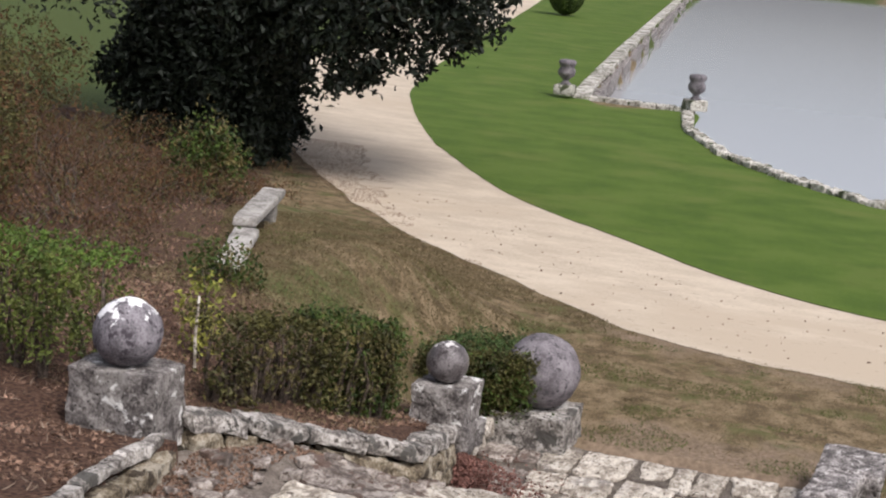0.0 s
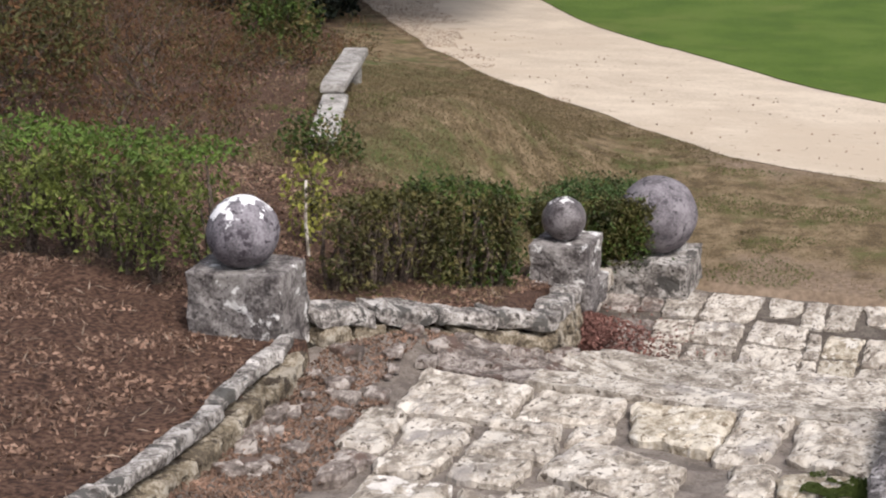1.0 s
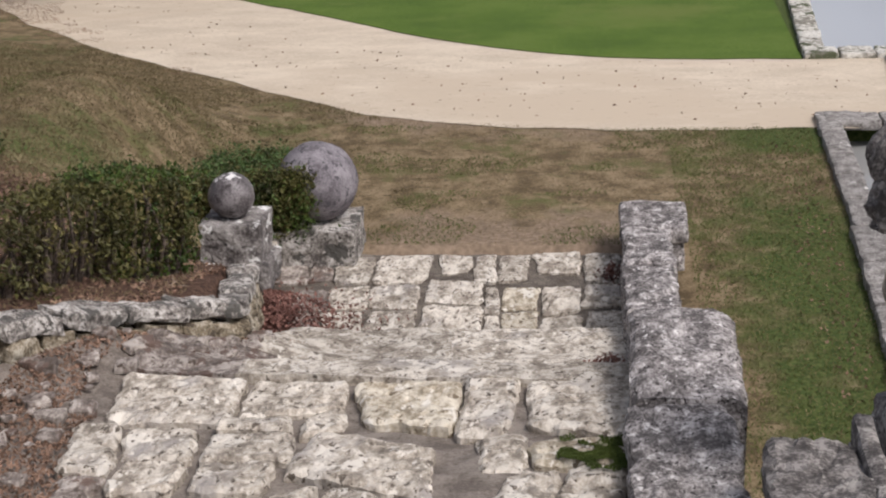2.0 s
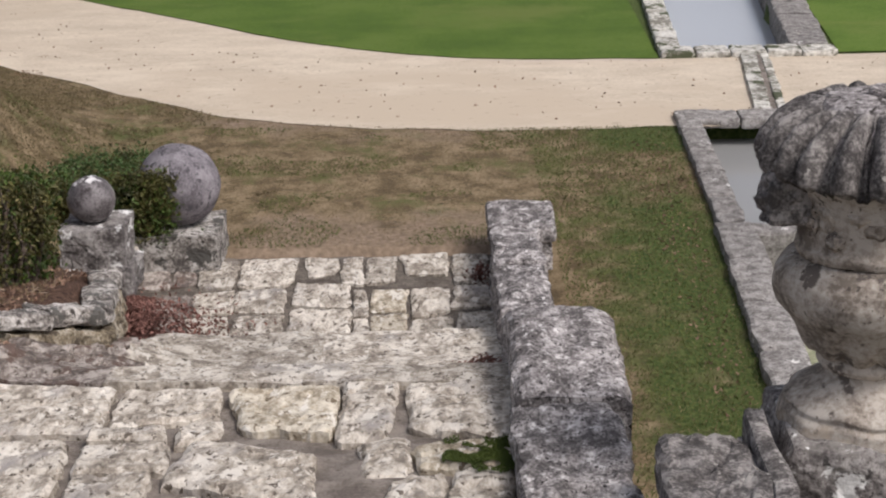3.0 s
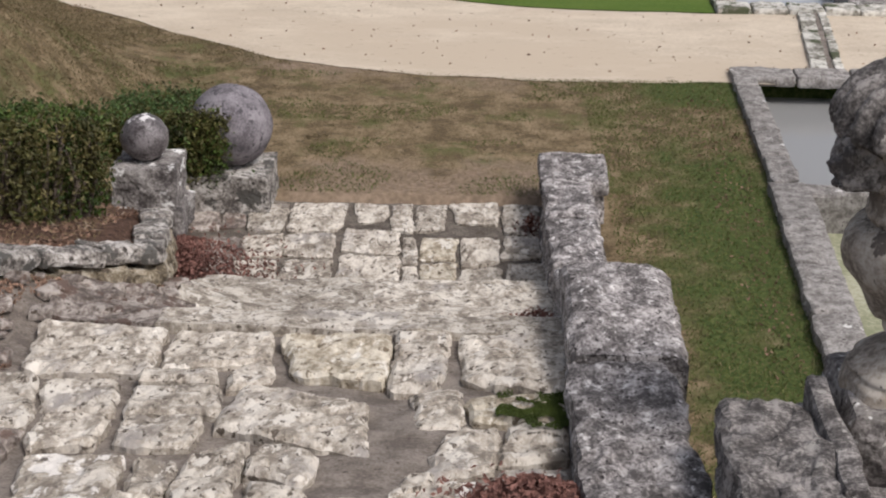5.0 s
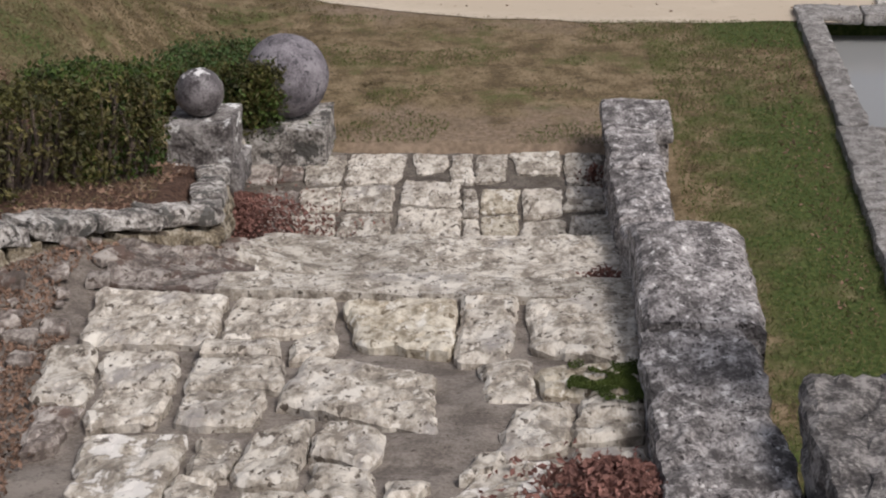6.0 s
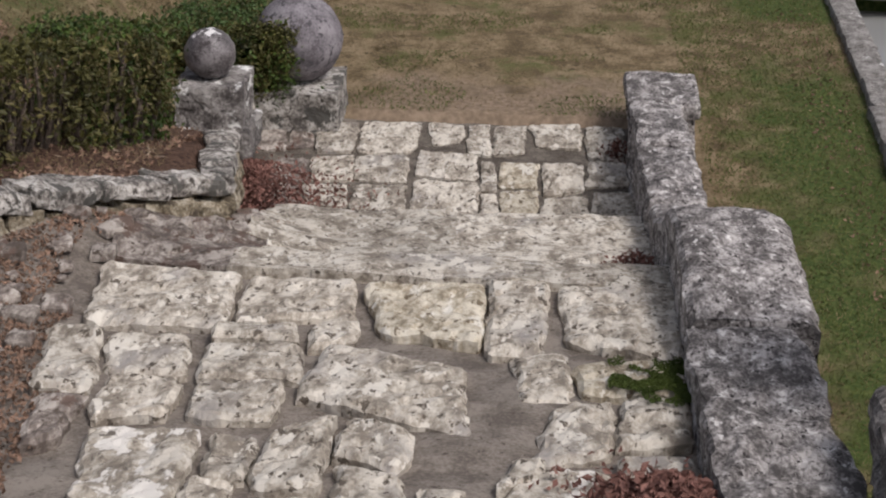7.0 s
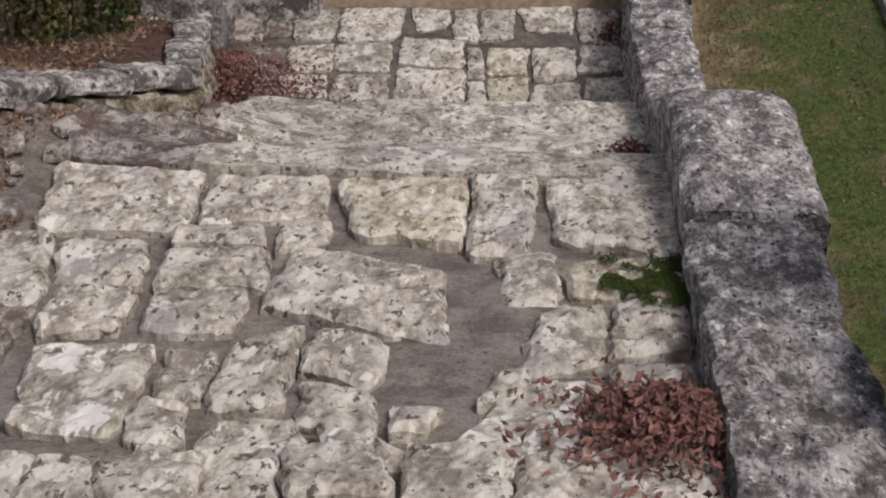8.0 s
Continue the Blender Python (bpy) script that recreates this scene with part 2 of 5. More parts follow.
KERB = material("grey_kerb_stone", (0.14, 0.127, 0.117), (0.24, 0.224, 0.206), (0.34, 0.32, 0.298), 13, 55, bump=0.6, depth=0.012,
                spots=(0.66, 0.64, 0.6), spot_scale=6, spot_at=0.645, pits=(0.07, 0.062, 0.055), pit_scale=34, pit_at=0.62)
MOATSTONE = material("white_moat_stone", (0.16, 0.15, 0.12), (0.42, 0.4, 0.35), (0.62, 0.6, 0.54), 2.5, 20, bump=0.6, depth=0.02,
                     spots=(0.08, 0.09, 0.05), spot_scale=3, spot_at=0.565)
BENCH = material("bench_stone", (0.2, 0.19, 0.17), (0.34, 0.32, 0.29), (0.45, 0.43, 0.4), 5, 40, bump=0.5)
BROWNHEDGE = leaf_material("browning_hedge_leaf", (0.03, 0.026, 0.009), (0.125, 0.105, 0.036))
SUNHEDGE = leaf_material("sunlit_hedge_leaf", (0.018, 0.027, 0.005), (0.14, 0.172, 0.036))
FLATTOP = leaf_material("mid_green_hedge_leaf", (0.03, 0.058, 0.014), (0.07, 0.112, 0.032))
TOPHEDGE = leaf_material("young_hedge_leaf", (0.035, 0.065, 0.01), (0.1, 0.165, 0.026))
YELLOW = leaf_material("yellow_green_leaf", (0.1, 0.12, 0.02), (0.3, 0.3, 0.06))
REDLEAF = leaf_material("red_dry_leaf", (0.075, 0.034, 0.027), (0.25, 0.125, 0.1), 0.8)
SCRUB = leaf_material("rusty_scrub_leaf", (0.03, 0.014, 0.007), (0.12, 0.063, 0.027), 0.8)
OLIVE = leaf_material("dull_olive_leaf", (0.02, 0.021, 0.006), (0.085, 0.08, 0.022))
BLADE = leaf_material("dry_grass_blade", (0.15, 0.113, 0.06), (0.23, 0.175, 0.1), 0.8)
TURF = leaf_material("dull_turf_blade", (0.1, 0.08, 0.038), (0.17, 0.132, 0.07), 0.8)
GREENBLADE = leaf_material("green_grass_blade", (0.062, 0.077, 0.02), (0.11, 0.127, 0.036), 0.8)
MOSS = leaf_material("moss", (0.03, 0.05, 0.008), (0.075, 0.1, 0.02), 0.9)
TWIG = material("twig_bark", (0.035, 0.026, 0.02), (0.07, 0.054, 0.042), (0.13, 0.1, 0.08), 20, 80)


# ---- building helpers ----
def smooth(a, b, v):
    t = min(1.0, max(0.0, (v - a) / (b - a)))
    return t * t * (3 - 2 * t)


def mesh_from(name, bm, mat, flat=True):
    me = bpy.data.meshes.new(name)
    bm.normal_update()
    bm.to_mesh(me)
    bm.free()
    me.materials.append(mat)
    if not flat:
        for p in me.polygons:
            p.use_smooth = True
    return me


def part(name, bm, mat, parent=None, label="", flat=True):
    ob = new(name, mesh_from(name, bm, mat, flat))
    ob.parent = parent
    return tagged(ob, label)


def thing(name, label, category, group="", kind=""):
    return tagged(new(name), label, category, group, kind)


def spline(points, n=10):
    """A smooth open line through a few plan points."""
    out = []
    for i in range(len(points) - 1):
        p = [Vector(points[max(0, min(len(points) - 1, i + k))]) for k in (-1, 0, 1, 2)]
        for s in range(n):
            t = s / n
            out.append(0.5 * (2 * p[1] + (p[2] - p[0]) * t + (2 * p[0] - 5 * p[1] + 4 * p[2] - p[3]) * t * t + (3 * p[1] - p[0] - 3 * p[2] + p[3]) * t ** 3))
    return out + [Vector(points[-1])]


def inside(x, y, poly):
    hit = False
    for i in range(len(poly)):
        (x0, y0), (x1, y1) = poly[i - 1][:2], poly[i][:2]
        if (y0 > y) != (y1 > y) and x < (x1 - x0) * (y - y0) / (y1 - y0) + x0:
            hit = not hit
    return hit


def rough_block(sx, sy, sz, seed=0, wear=0.012, cuts=5, bevel=0.03):
    """A hewn stone block with worn edges and an uneven face, standing on z = 0."""
    bm = bmesh.new()
    bmesh.ops.create_cube(bm, size=1)
    bmesh.ops.scale(bm, vec=(sx, sy, sz), verts=bm.verts)
    bmesh.ops.bevel(bm, geom=bm.edges[:], offset=min(bevel, min(sx, sy, sz) * 0.3), segments=2, profile=0.6, affect="EDGES")
    longest = max(sx, sy, sz)
    bmesh.ops.subdivide_edges(bm, edges=[e for e in bm.edges if e.calc_length() > longest / cuts], cuts=cuts - 1, use_grid_fill=True)
    bmesh.ops.triangulate(bm, faces=[f for f in bm.faces if len(f.verts) > 4])
    o = Vector((seed * 3.7, seed * 1.3, seed * 2.1))
    for v in bm.verts:
        v.co += noise.noise_vector(v.co * 4 + o) * wear * 1.4 + noise.noise_vector(v.co * 13 + o) * wear * 0.8 + noise.noise_vector(v.co * 31 + o) * wear * 0.5
        v.co.z += sz / 2
    return bm


def lathe(profile, n=48, wear=0.0, seed=0):
    bm = bmesh.new()
    rings = []
    for r, z in profile:
        rings.append([bm.verts.new((r * math.cos(2 * math.pi * i / n), r * math.sin(2 * math.pi * i / n), z)) for i in range(n)])
    for a, b in zip(rings, rings[1:]):
        for i in range(n):
            bm.faces.new((a[i], a[(i + 1) % n], b[(i + 1) % n], b[i]))
    bm.faces.new(rings[-1])
    bm.faces.new(rings[0][::-1])
    for v in bm.verts:
        v.co += noise.noise_vector(v.co * 9 + Vector((seed, 0, 0))) * wear
    return bm


def strip(left, right, z0=0.0, thick=0.0, zf=None):
    """A sheet between two lines of the same number of points."""
    bm = bmesh.new()
    a = [bm.verts.new((p[0], p[1], z0 + (zf(p[0], p[1]) if zf else 0))) for p in left]
    b = [bm.verts.new((p[0], p[1], z0 + (zf(p[0], p[1]) if zf else 0))) for p in right]
    for i in range(len(a) - 1):
        bm.faces.new((a[i], b[i], b[i + 1], a[i + 1]))
    bmesh.ops.recalc_face_normals(bm, faces=bm.faces)
    return bm


# ---- the ground ----
Y_WALL = (3.0, 5.9, 6.26, 6.82, 7.6, 8.2, 9.1, 10.4, 12.0)
X_WALL = (-2.0, -2.38, -2.4, -2.17, -1.7, -1.76, -1.93, -2.1, -2.3)


def wall_x(y):
    return float(np.interp(y, Y_WALL, X_WALL))


def path_y(x):
    return float(np.interp(x, (-13, -8, -5.8, -3.4, -1.8, 0), (28, 20.8, 17.8, 15.5, 14.3, 13.9)))


def bank(x, y):
    """Height of the natural ground: a flat garden with a raised bed and bank beside the ramp."""
    w = wall_x(y)
    near = float(np.interp(y, (3, 6, 7, 8, 9, 10.4, 11.2), (1.4, 1.12, 0.98, 0.74, 0.5, 0.2, 0)))
    far = float(np.interp(y, (3, 6, 8, 10, 11.5), (1.45, 1.22, 1.14, 1.04, 0.98)))
    far *= 1 - smooth(11.5, path_y(x) - 0.2, y)
    t = smooth(w - 0.2, -3.9, x)
    return (near * (1 - t) + far * t) * (smooth(w + 0.02, w - 0.2, x) if y > 6.2 else smooth(w + 0.12, w, x))


def ramp_z(y):
    """Height of the paved ramp along its length; the landing lies at 0."""
    return float(np.interp(y, (-4, 3, 4.0, 4.7, 5.4, 6.0, 6.4, 6.8, 7.1, 7.35, 7.72, 8.37), (2.0, 1.5, 1.27, 1.12, 1.03, 0.93, 0.88, 0.81, 0.66, 0.54, 0.45, 0.34)))


MOAT = [(-7.6, 34.6), (-5.3, 34.5), (-4.6, 31.2), (-3.3, 28.05), (-2.0, 26.2), (-0.58, 24.75), (0.8, 23.9), (2.6, 23.5), (30, 23.2), (120, 60), (120, 140), (-24, 140), (-17.45, 95)]
CANAL = [(2.25, 16.75), (3.35, 16.75), (3.98, 23.7), (2.62, 23.7)]
BASIN = [(1.76, 7.4), (1.89, 11.1), (1.96, 14.05), (3.5, 14.05), (3.4, 7.4)]


def uneven_ground(x, y):
    z = bank(x, y)
    return z + 0.03 * min(1.0, z * 3) * (1 - smooth(7.5, 9.0, y)) * noise.noise(Vector((x * 2.4, y * 2.4, 0)))


def build_ground():
    xs = [-3000, -600, -150, -80, -60] + list(np.arange(-40, -14, 0.8)) + list(np.arange(-14, -8, 0.25)) + list(np.arange(-8, -1.5, 0.1)) + list(np.arange(-1.5, 1.5, 0.2)) + list(np.arange(1.5, 2.4, 0.05)) + list(np.arange(2.4, 5, 0.2)) + [6, 8, 11, 15, 25, 60, 150, 600, 3000]
    ys = [-3000, -600, -150, -60, -30, -20, -14, -10] + list(np.arange(-8, 3, 1.0)) + list(np.arange(3, 18, 0.12)) + list(np.arange(18, 36, 0.25)) + list(np.arange(36, 140, 1.2)) + [150, 200, 300, 600, 3000]
    verts, faces, litter, green, bare = [], [], [], [], []
    for y in ys:
        for x in xs:
            z = uneven_ground(x, y)
            if inside(x, y, MOAT) or inside(x, y, CANAL) or inside(x, y, BASIN):
                z = -1.3
            elif wall_x(y) < x < 0.42 and y < 10.75:
                z = -0.3
            verts.append((x, y, z))
            edge = -4.2 - 0.45 * max(0, y - 10.5)
            far_litter = smooth(edge + 0.9, edge - 1.1, x) * (1 - smooth(20.5, 23.5, y - 0.3 * x - 3))
            blend = smooth(8.4, 10.2, y)
            litter.append(smooth(-1.8, -2.0, x) * (1 - blend) + far_litter * blend)
            g = 0.54 * smooth(0.45, 1.3, x) * (1 - smooth(1.9, 2.2, x)) * (1 - 0.6 * smooth(11, 12.5, y)) + 0.3 * math.exp(-((x + 2.75) ** 2 / 0.35 + (y - 13.55) ** 2 / 0.3))
            # The far left meadow term also darkens it as if shaded.
            g += 0.8 * smooth(0.9, 1.5, x) * smooth(13.0, 13.5, y) + 0.9 * smooth(-9.5, -13, x) * smooth(17, 22, y)
            # Dark olive patches by the benches and path shoulder paint shade on the bank.
            g += 0.42 * math.exp(-((x + 3.5) ** 2 / 0.7 + (y - 10.0) ** 2 / 3)) + 0.42 * math.exp(-((x + 6.2) ** 2 / 1.2 + (y - 16.2) ** 2 / 4))
            green.append(min(1.0, g))
            b = 0.62 * (1 - smooth(10.75, 12.3, y)) * smooth(-2.0, -1.2, x) * (1 - smooth(0.3, 0.7, x)) + 0.4 * smooth(0.9, 0.1, abs(y - path_y(x))) * (1 - smooth(0, 1.2, x)) * smooth(-3.5, -2.0, x)
            bare.append(min(1.0, b))
    w = len(xs)
    for j in range(len(ys) - 1):
        for i in range(w - 1):
            faces.append((j * w + i, j * w + i + 1, (j + 1) * w + i + 1, (j + 1) * w + i))
    me = bpy.data.meshes.new("ground")
    me.from_pydata(verts, [], faces)
    for key, values in (("litter", litter), ("green", green), ("bare", bare)):
        me.attributes.new(key, "FLOAT", "POINT").data.foreach_set("value", np.array(values, dtype=np.float32))
    for p in me.polygons:
        p.use_smooth = True
    me.materials.append(GROUND)
    tagged(new("ground", me), "dry brownish grass with green patches, some painted as shade, and leaf litter", "ground", kind="structure")


build_ground()


def resample(line, n, bias=1.6):
    pts = spline(line)
    d = [0.0]
    for a, b in zip(pts, pts[1:]):
        d.append(d[-1] + (b - a).length)
    return [Vector((np.interp(s, d, [p[0] for p in pts]), np.interp(s, d, [p[1] for p in pts]))) for s in (d[-1] * (i / n) ** bias for i in range(n + 1))]


def ragged(line, amount, seed):
    return [p + Vector((noise.noise(Vector((p[0] * 2.1, p[1] * 2.1, seed))), noise.noise(Vector((p[0] * 2.1, p[1] * 2.1, seed + 9))))) * amount for p in line]


LAWN_EDGE = [(9, 16.6), (3.77, 16.55), (2.0, 16.47), (0.45, 16.54), (-0.7, 16.93), (-1.9, 17.75), (-3.3, 19.1), (-4.2, 19.9), (-5.4, 21.25), (-7.1, 23.95), (-8.0, 25.6), (-9.6, 29.2), (-11.0, 33.2), (-13.6, 44.2), (-20.65, 77), (-34, 135)]
PATH_IN = [(9, 13.95), (3.9, 13.95), (0.88, 13.8), (-0.4, 13.9), (-1.82, 14.31), (-3.4, 15.6), (-5.8, 17.85), (-8.2, 21.1), (-9.4, 23.2), (-11.5, 27.9), (-14.0, 33.8), (-16.6, 44.5), (-24, 77), (-38, 135)]
OUT, INN = ragged(resample(LAWN_EDGE, 300), 0.05, 1), ragged(resample(PATH_IN, 300), 0.09, 2)
tagged(part("path", strip(OUT, INN, 0.008), GRAVEL), "pale beige compacted gravel garden path", "path", kind="structure")

WATER_EDGE = [(2.0, 23.6), (0.8, 23.9), (-0.58, 24.75), (-2.0, 26.2), (-3.3, 28.05), (-4.6, 31.2), (-5.3, 34.5), (-7.6, 34.6), (-10.2, 50), (-17.45, 95), (-24, 135)]
LEFT_EDGE = ragged(resample(LAWN_EDGE[2:], 240), 0.03, 1)
tagged(part("lawn", strip(LEFT_EDGE, resample(WATER_EDGE, 240), 0.016), LAWN), "mown bright green lawn between path and moat", "lawn", kind="structure")
tagged(part("lawn", strip([(3.8, 16.6), (4.3, 23.6)], [(14, 16.9), (14, 23.6)], 0.016), LAWN), "mown bright green lawn beside the stone channel", "lawn", kind="structure")


def sheet(name, poly, z, mat, label, category):
    bm = bmesh.new()
    bm.faces.new([bm.verts.new((x, y, z)) for x, y in poly])
    bmesh.ops.triangulate(bm, faces=bm.faces)
    bm.normal_update()
    for f in bm.faces:
        if f.normal.z < 0:
            f.normal_flip()
    return tagged(part(name, bm, mat), label, category, kind="structure")


sheet("moat_water", MOAT, -0.5, WATER, "still moat water, coloured pale grey for the reflected sky", "water")
sheet("canal_water", CANAL, -0.22, WATER, "still water in a stone channel, coloured pale grey for the reflected sky", "water")
sheet("basin_water", [(1.9, 11.2), (1.96, 14.1), (3.5, 14.1), (3.4, 11.2)], -0.18, MURKY, "still grey water in a stone basin", "water")
sheet("basin_floor", [(1.76, 7.4), (1.9, 11.2), (3.4, 11.2), (3.4, 7.4)], -0.3, FLOOR, "pale green silted floor of an empty basin", "basin floor")


# ---- dressed stone ----
def slab(x0, x1, y0, y1, zf, h, seed, wear=0.013, joint=0.005, worn=False):
    """A paving stone following the slope zf, uneven on top, with broken edges; worn ones run into their neighbours."""
    nx, ny = max(4, min(14, int((x1 - x0) / 0.04))), max(4, min(14, int((y1 - y0) / 0.045)))
    if worn:
        joint = -0.004
    cx, cy, hx, hy = (x0 + x1) / 2, (y0 + y1) / 2, (x1 - x0) / 2 - joint, (y1 - y0) / 2 - joint
    o = Vector((0, 0, 0)) if worn else Vector((seed * 5.3, seed * 2.7, seed * 1.9))
    bm = bmesh.new()
    top = {}
    for j in range(ny + 1):
        for i in range(nx + 1):
            u, v = 2 * i / nx - 1, 2 * j / ny - 1
            px, py = cx + hx * u * (1 - (0 if worn else 0.05) * v ** 6), cy + hy * v * (1 - (0 if worn else 0.05) * u ** 6)
            border = i in (0, nx) or j in (0, ny)
            bend = noise.noise_vector(Vector((px * 3.2, py * 3.2, 5))) * 0.035
            jig = noise.noise_vector(Vector((px * 14, py * 14, seed))) * 0.012 + noise.noise_vector(Vector((px * 31, py * 31, seed))) * 0.006
            px, py = px + bend.x + jig.x * (1 if border else 0.6), py + bend.y + jig.y * (1 if border else 0.6)
            q = Vector((px, py, 0)) + o
            z = zf(px, py) + h + noise.noise(q * 3) * wear * 1.3 + noise.noise(q * 9) * wear + noise.noise(q * 22) * 0.006
            z -= 0.02 * max(0.0, noise.noise(q * 16) - 0.25) + (0.011 if border and not worn else 0)
            top[i, j] = bm.verts.new((min(px, 0.3), py, z))
    for j in range(ny):
        for i in range(nx):
            bm.faces.new((top[i, j], top[i + 1, j], top[i + 1, j + 1], top[i, j + 1]))
    ring = [(i, 0) for i in range(nx)] + [(nx, j) for j in range(ny)] + [(i, ny) for i in range(nx, 0, -1)] + [(0, j) for j in range(ny, 0, -1)]
    low = [bm.verts.new((top[k].co.x, top[k].co.y, zf(top[k].co.x, top[k].co.y) - 0.06)) for k in ring]
    for k in range(len(ring)):
        n = (k + 1) % len(ring)
        bm.faces.new((top[ring[n]], top[ring[k]], low[k], low[n]))
    return bm


def block(x0, x1, y0, y1, z0, z1, seed=0, wear=0.014, turn=0.0, lean=0.0, cuts=7, bevel=0.03, drop=0.0):
    """A hewn block; drop lowers its far end."""
    bm = rough_block(x1 - x0, y1 - y0, z1 - z0, seed, wear, cuts, bevel)
    ly, lz = y1 - y0, z1 - z0
    for v in bm.verts:
        v.co.z -= drop * (v.co.y / ly + 0.5) * (v.co.z / lz)
    bmesh.ops.rotate(bm, verts=bm.verts, cent=(0, 0, 0), matrix=Matrix.Rotation(radians(turn), 3, "Z") @ Matrix.Rotation(radians(lean), 3, "Y"))
    bmesh.ops.translate(bm, verts=bm.verts, vec=((x0 + x1) / 2, (y0 + y1) / 2, z0))
    return bm


# ---- the ramp and the landing ----
def debris(y):
    """Soil and rubble washed up against the low wall."""
    return float(np.interp(y, (4.5, 5.6, 6.3, 7.0, 7.7, 8.2, 8.3), (0.02, 0.06, 0.14, 0.18, 0.13, 0.04, 0)))


def ramp_surface(x, y):
    return ramp_z(y) + debris(y) * (1 - smooth(0, 0.62, x - wall_x(y) + 0.06))


def bed_mesh(x0f, x1, y0, y1, zf, step=0.12):
    bm = bmesh.new()
    n = int((y1 - y0) / step)
    rows = []
    for j in range(n + 1):
        y = y0 + (y1 - y0) * j / n
        a = x0f(y)
        rows.append([bm.verts.new((a + (x1 - a) * i / 24, y, zf(a + (x1 - a) * i / 24, y) + 0.016 * noise.noise(Vector((i * 0.6, y * 6, 3))))) for i in range(25)])
    for r, s in zip(rows, rows[1:]):
        for i in range(24):
            bm.faces.new((r[i], r[i + 1], s[i + 1], s[i]))
    last = [bm.verts.new((v.co.x, v.co.y, -0.3)) for v in rows[-1]]
    for i in range(24):
        bm.faces.new((rows[-1][i], rows[-1][i + 1], last[i + 1], last[i]))
    return bm


ramp_ob = tagged(part("ramp", bed_mesh(lambda y: wall_x(y) - 0.06, 0.3, 2.0, 8.36, lambda x, y: ramp_surface(x, y) - 0.024 + 0.024 * math.exp(-((x + 0.4 + 0.25 * (5.1 - y)) ** 2 / 0.035 + (y - 5.05) ** 2 / 0.35)), 0.08), MORTAR), "sloping ramp of worn pale limestone slabs", "ramp", kind="structure")
landing_ob = tagged(part("landing", bed_mesh(lambda y: wall_x(y) - 0.05, 0.3, 8.2, 10.66, lambda x, y: -0.014), JOINT), "landing paved with pale limestone at the ramp foot", "landing", kind="structure")

terrace = tagged(part("upper_terrace", block(-3.2, 2.6, -7.0, 2.3, -0.3, 1.9, 91, 0.02, cuts=14), PALE), "plain worn stone terrace above the ramp", "terrace", kind="structure")

# Flagstones, course by course: middle x and y, width, depth, widening, lean, deepening, skew.
CREST = [(-1.65, 6.14, 0.52, 0.62, 0.03, -0.04, -0.06, 0.0), (-1.17, 6.2, 0.42, 0.46, 0.05, -0.02, -0.19, 0.04), (-0.69, 6.09, 0.41, 0.61, 0.12, -0.03, 0.18, -0.01),
         (-0.37, 6.09, 0.2, 0.81, 0.09, 0.0, -0.04, 0.02), (0.01, 6.15, 0.45, 0.77, 0.1, 0.01, 0.18, 0.03), (-1.25, 5.77, 0.3, 0.17, -0.02, -0.01, 0.05, 0.02), (-1.0, 5.84, 0.14, 0.24, -0.01, -0.02, 0.09, 0.07)]
UPPER_MIDDLE = [(-1.81, 5.47, 0.17, 0.6, -0.02, -0.06, -0.03, 0.01), (-1.72, 4.95, 0.11, 0.36, 0.36, -0.02, -0.06, 0.03), (-1.57, 5.55, 0.29, 0.39, 0.03, -0.04, 0.07, 0.0), (-1.51, 5.15, 0.25, 0.33, 0.02, -0.01, -0.05, 0.01),
                (-1.22, 5.5, 0.33, 0.33, -0.02, -0.02, -0.03, 0.01), (-1.21, 5.16, 0.29, 0.3, 0.02, -0.01, -0.03, 0.01), (-0.76, 5.34, 0.52, 0.53, -0.08, 0.0, 0.09, -0.1), (-0.27, 5.47, 0.16, 0.41, 0.08, -0.01, 0.05, 0.01), (0.01, 5.48, 0.37, 0.31, 0.02, 0.0, 0.19, 0.03)]
LOWER_MIDDLE = [(0.06, 5.11, 0.23, 0.36, -0.06, 0.01, -0.06, 0.01), (-0.17, 5.04, 0.2, 0.39, -0.08, 0.02, 0.02, 0.03), (0.06, 4.74, 0.23, 0.25, -0.02, 0.0, -0.03, 0.03), (-1.4, 4.63, 0.31, 0.57, 0.1, -0.03, 0.09, 0.0), (-1.15, 4.73, 0.12, 0.33, 0.07, -0.01, 0.0, 0.0),
                (-1.15, 4.42, 0.13, 0.25, -0.02, -0.02, 0.04, -0.01), (-1.11, 4.22, 0.08, 0.13, 0.06, -0.01, -0.12, 0.0), (-0.97, 4.74, 0.18, 0.45, 0.01, 0.0, 0.17, 0.04), (-0.75, 4.87, 0.2, 0.26, 0.05, 0.01, 0.0, -0.05)]
NEAR = [(-0.73, 4.54, 0.19, 0.26, 0.0, -0.01, -0.01, -0.04), (-0.63, 4.26, 0.21, 0.13, 0.07, -0.01, -0.2, -0.06), (-0.91, 4.32, 0.24, 0.25, -0.12, -0.01, -0.07, 0.03), (-0.54, 4.47, 0.1, 0.14, 0.18, 0.01, -0.12, 0.0),
        (-0.32, 4.7, 0.08, 0.19, 0.01, 0.02, -0.11, 0.01), (-0.27, 4.43, 0.28, 0.63, -0.15, 0.07, 0.06, 0.01)]
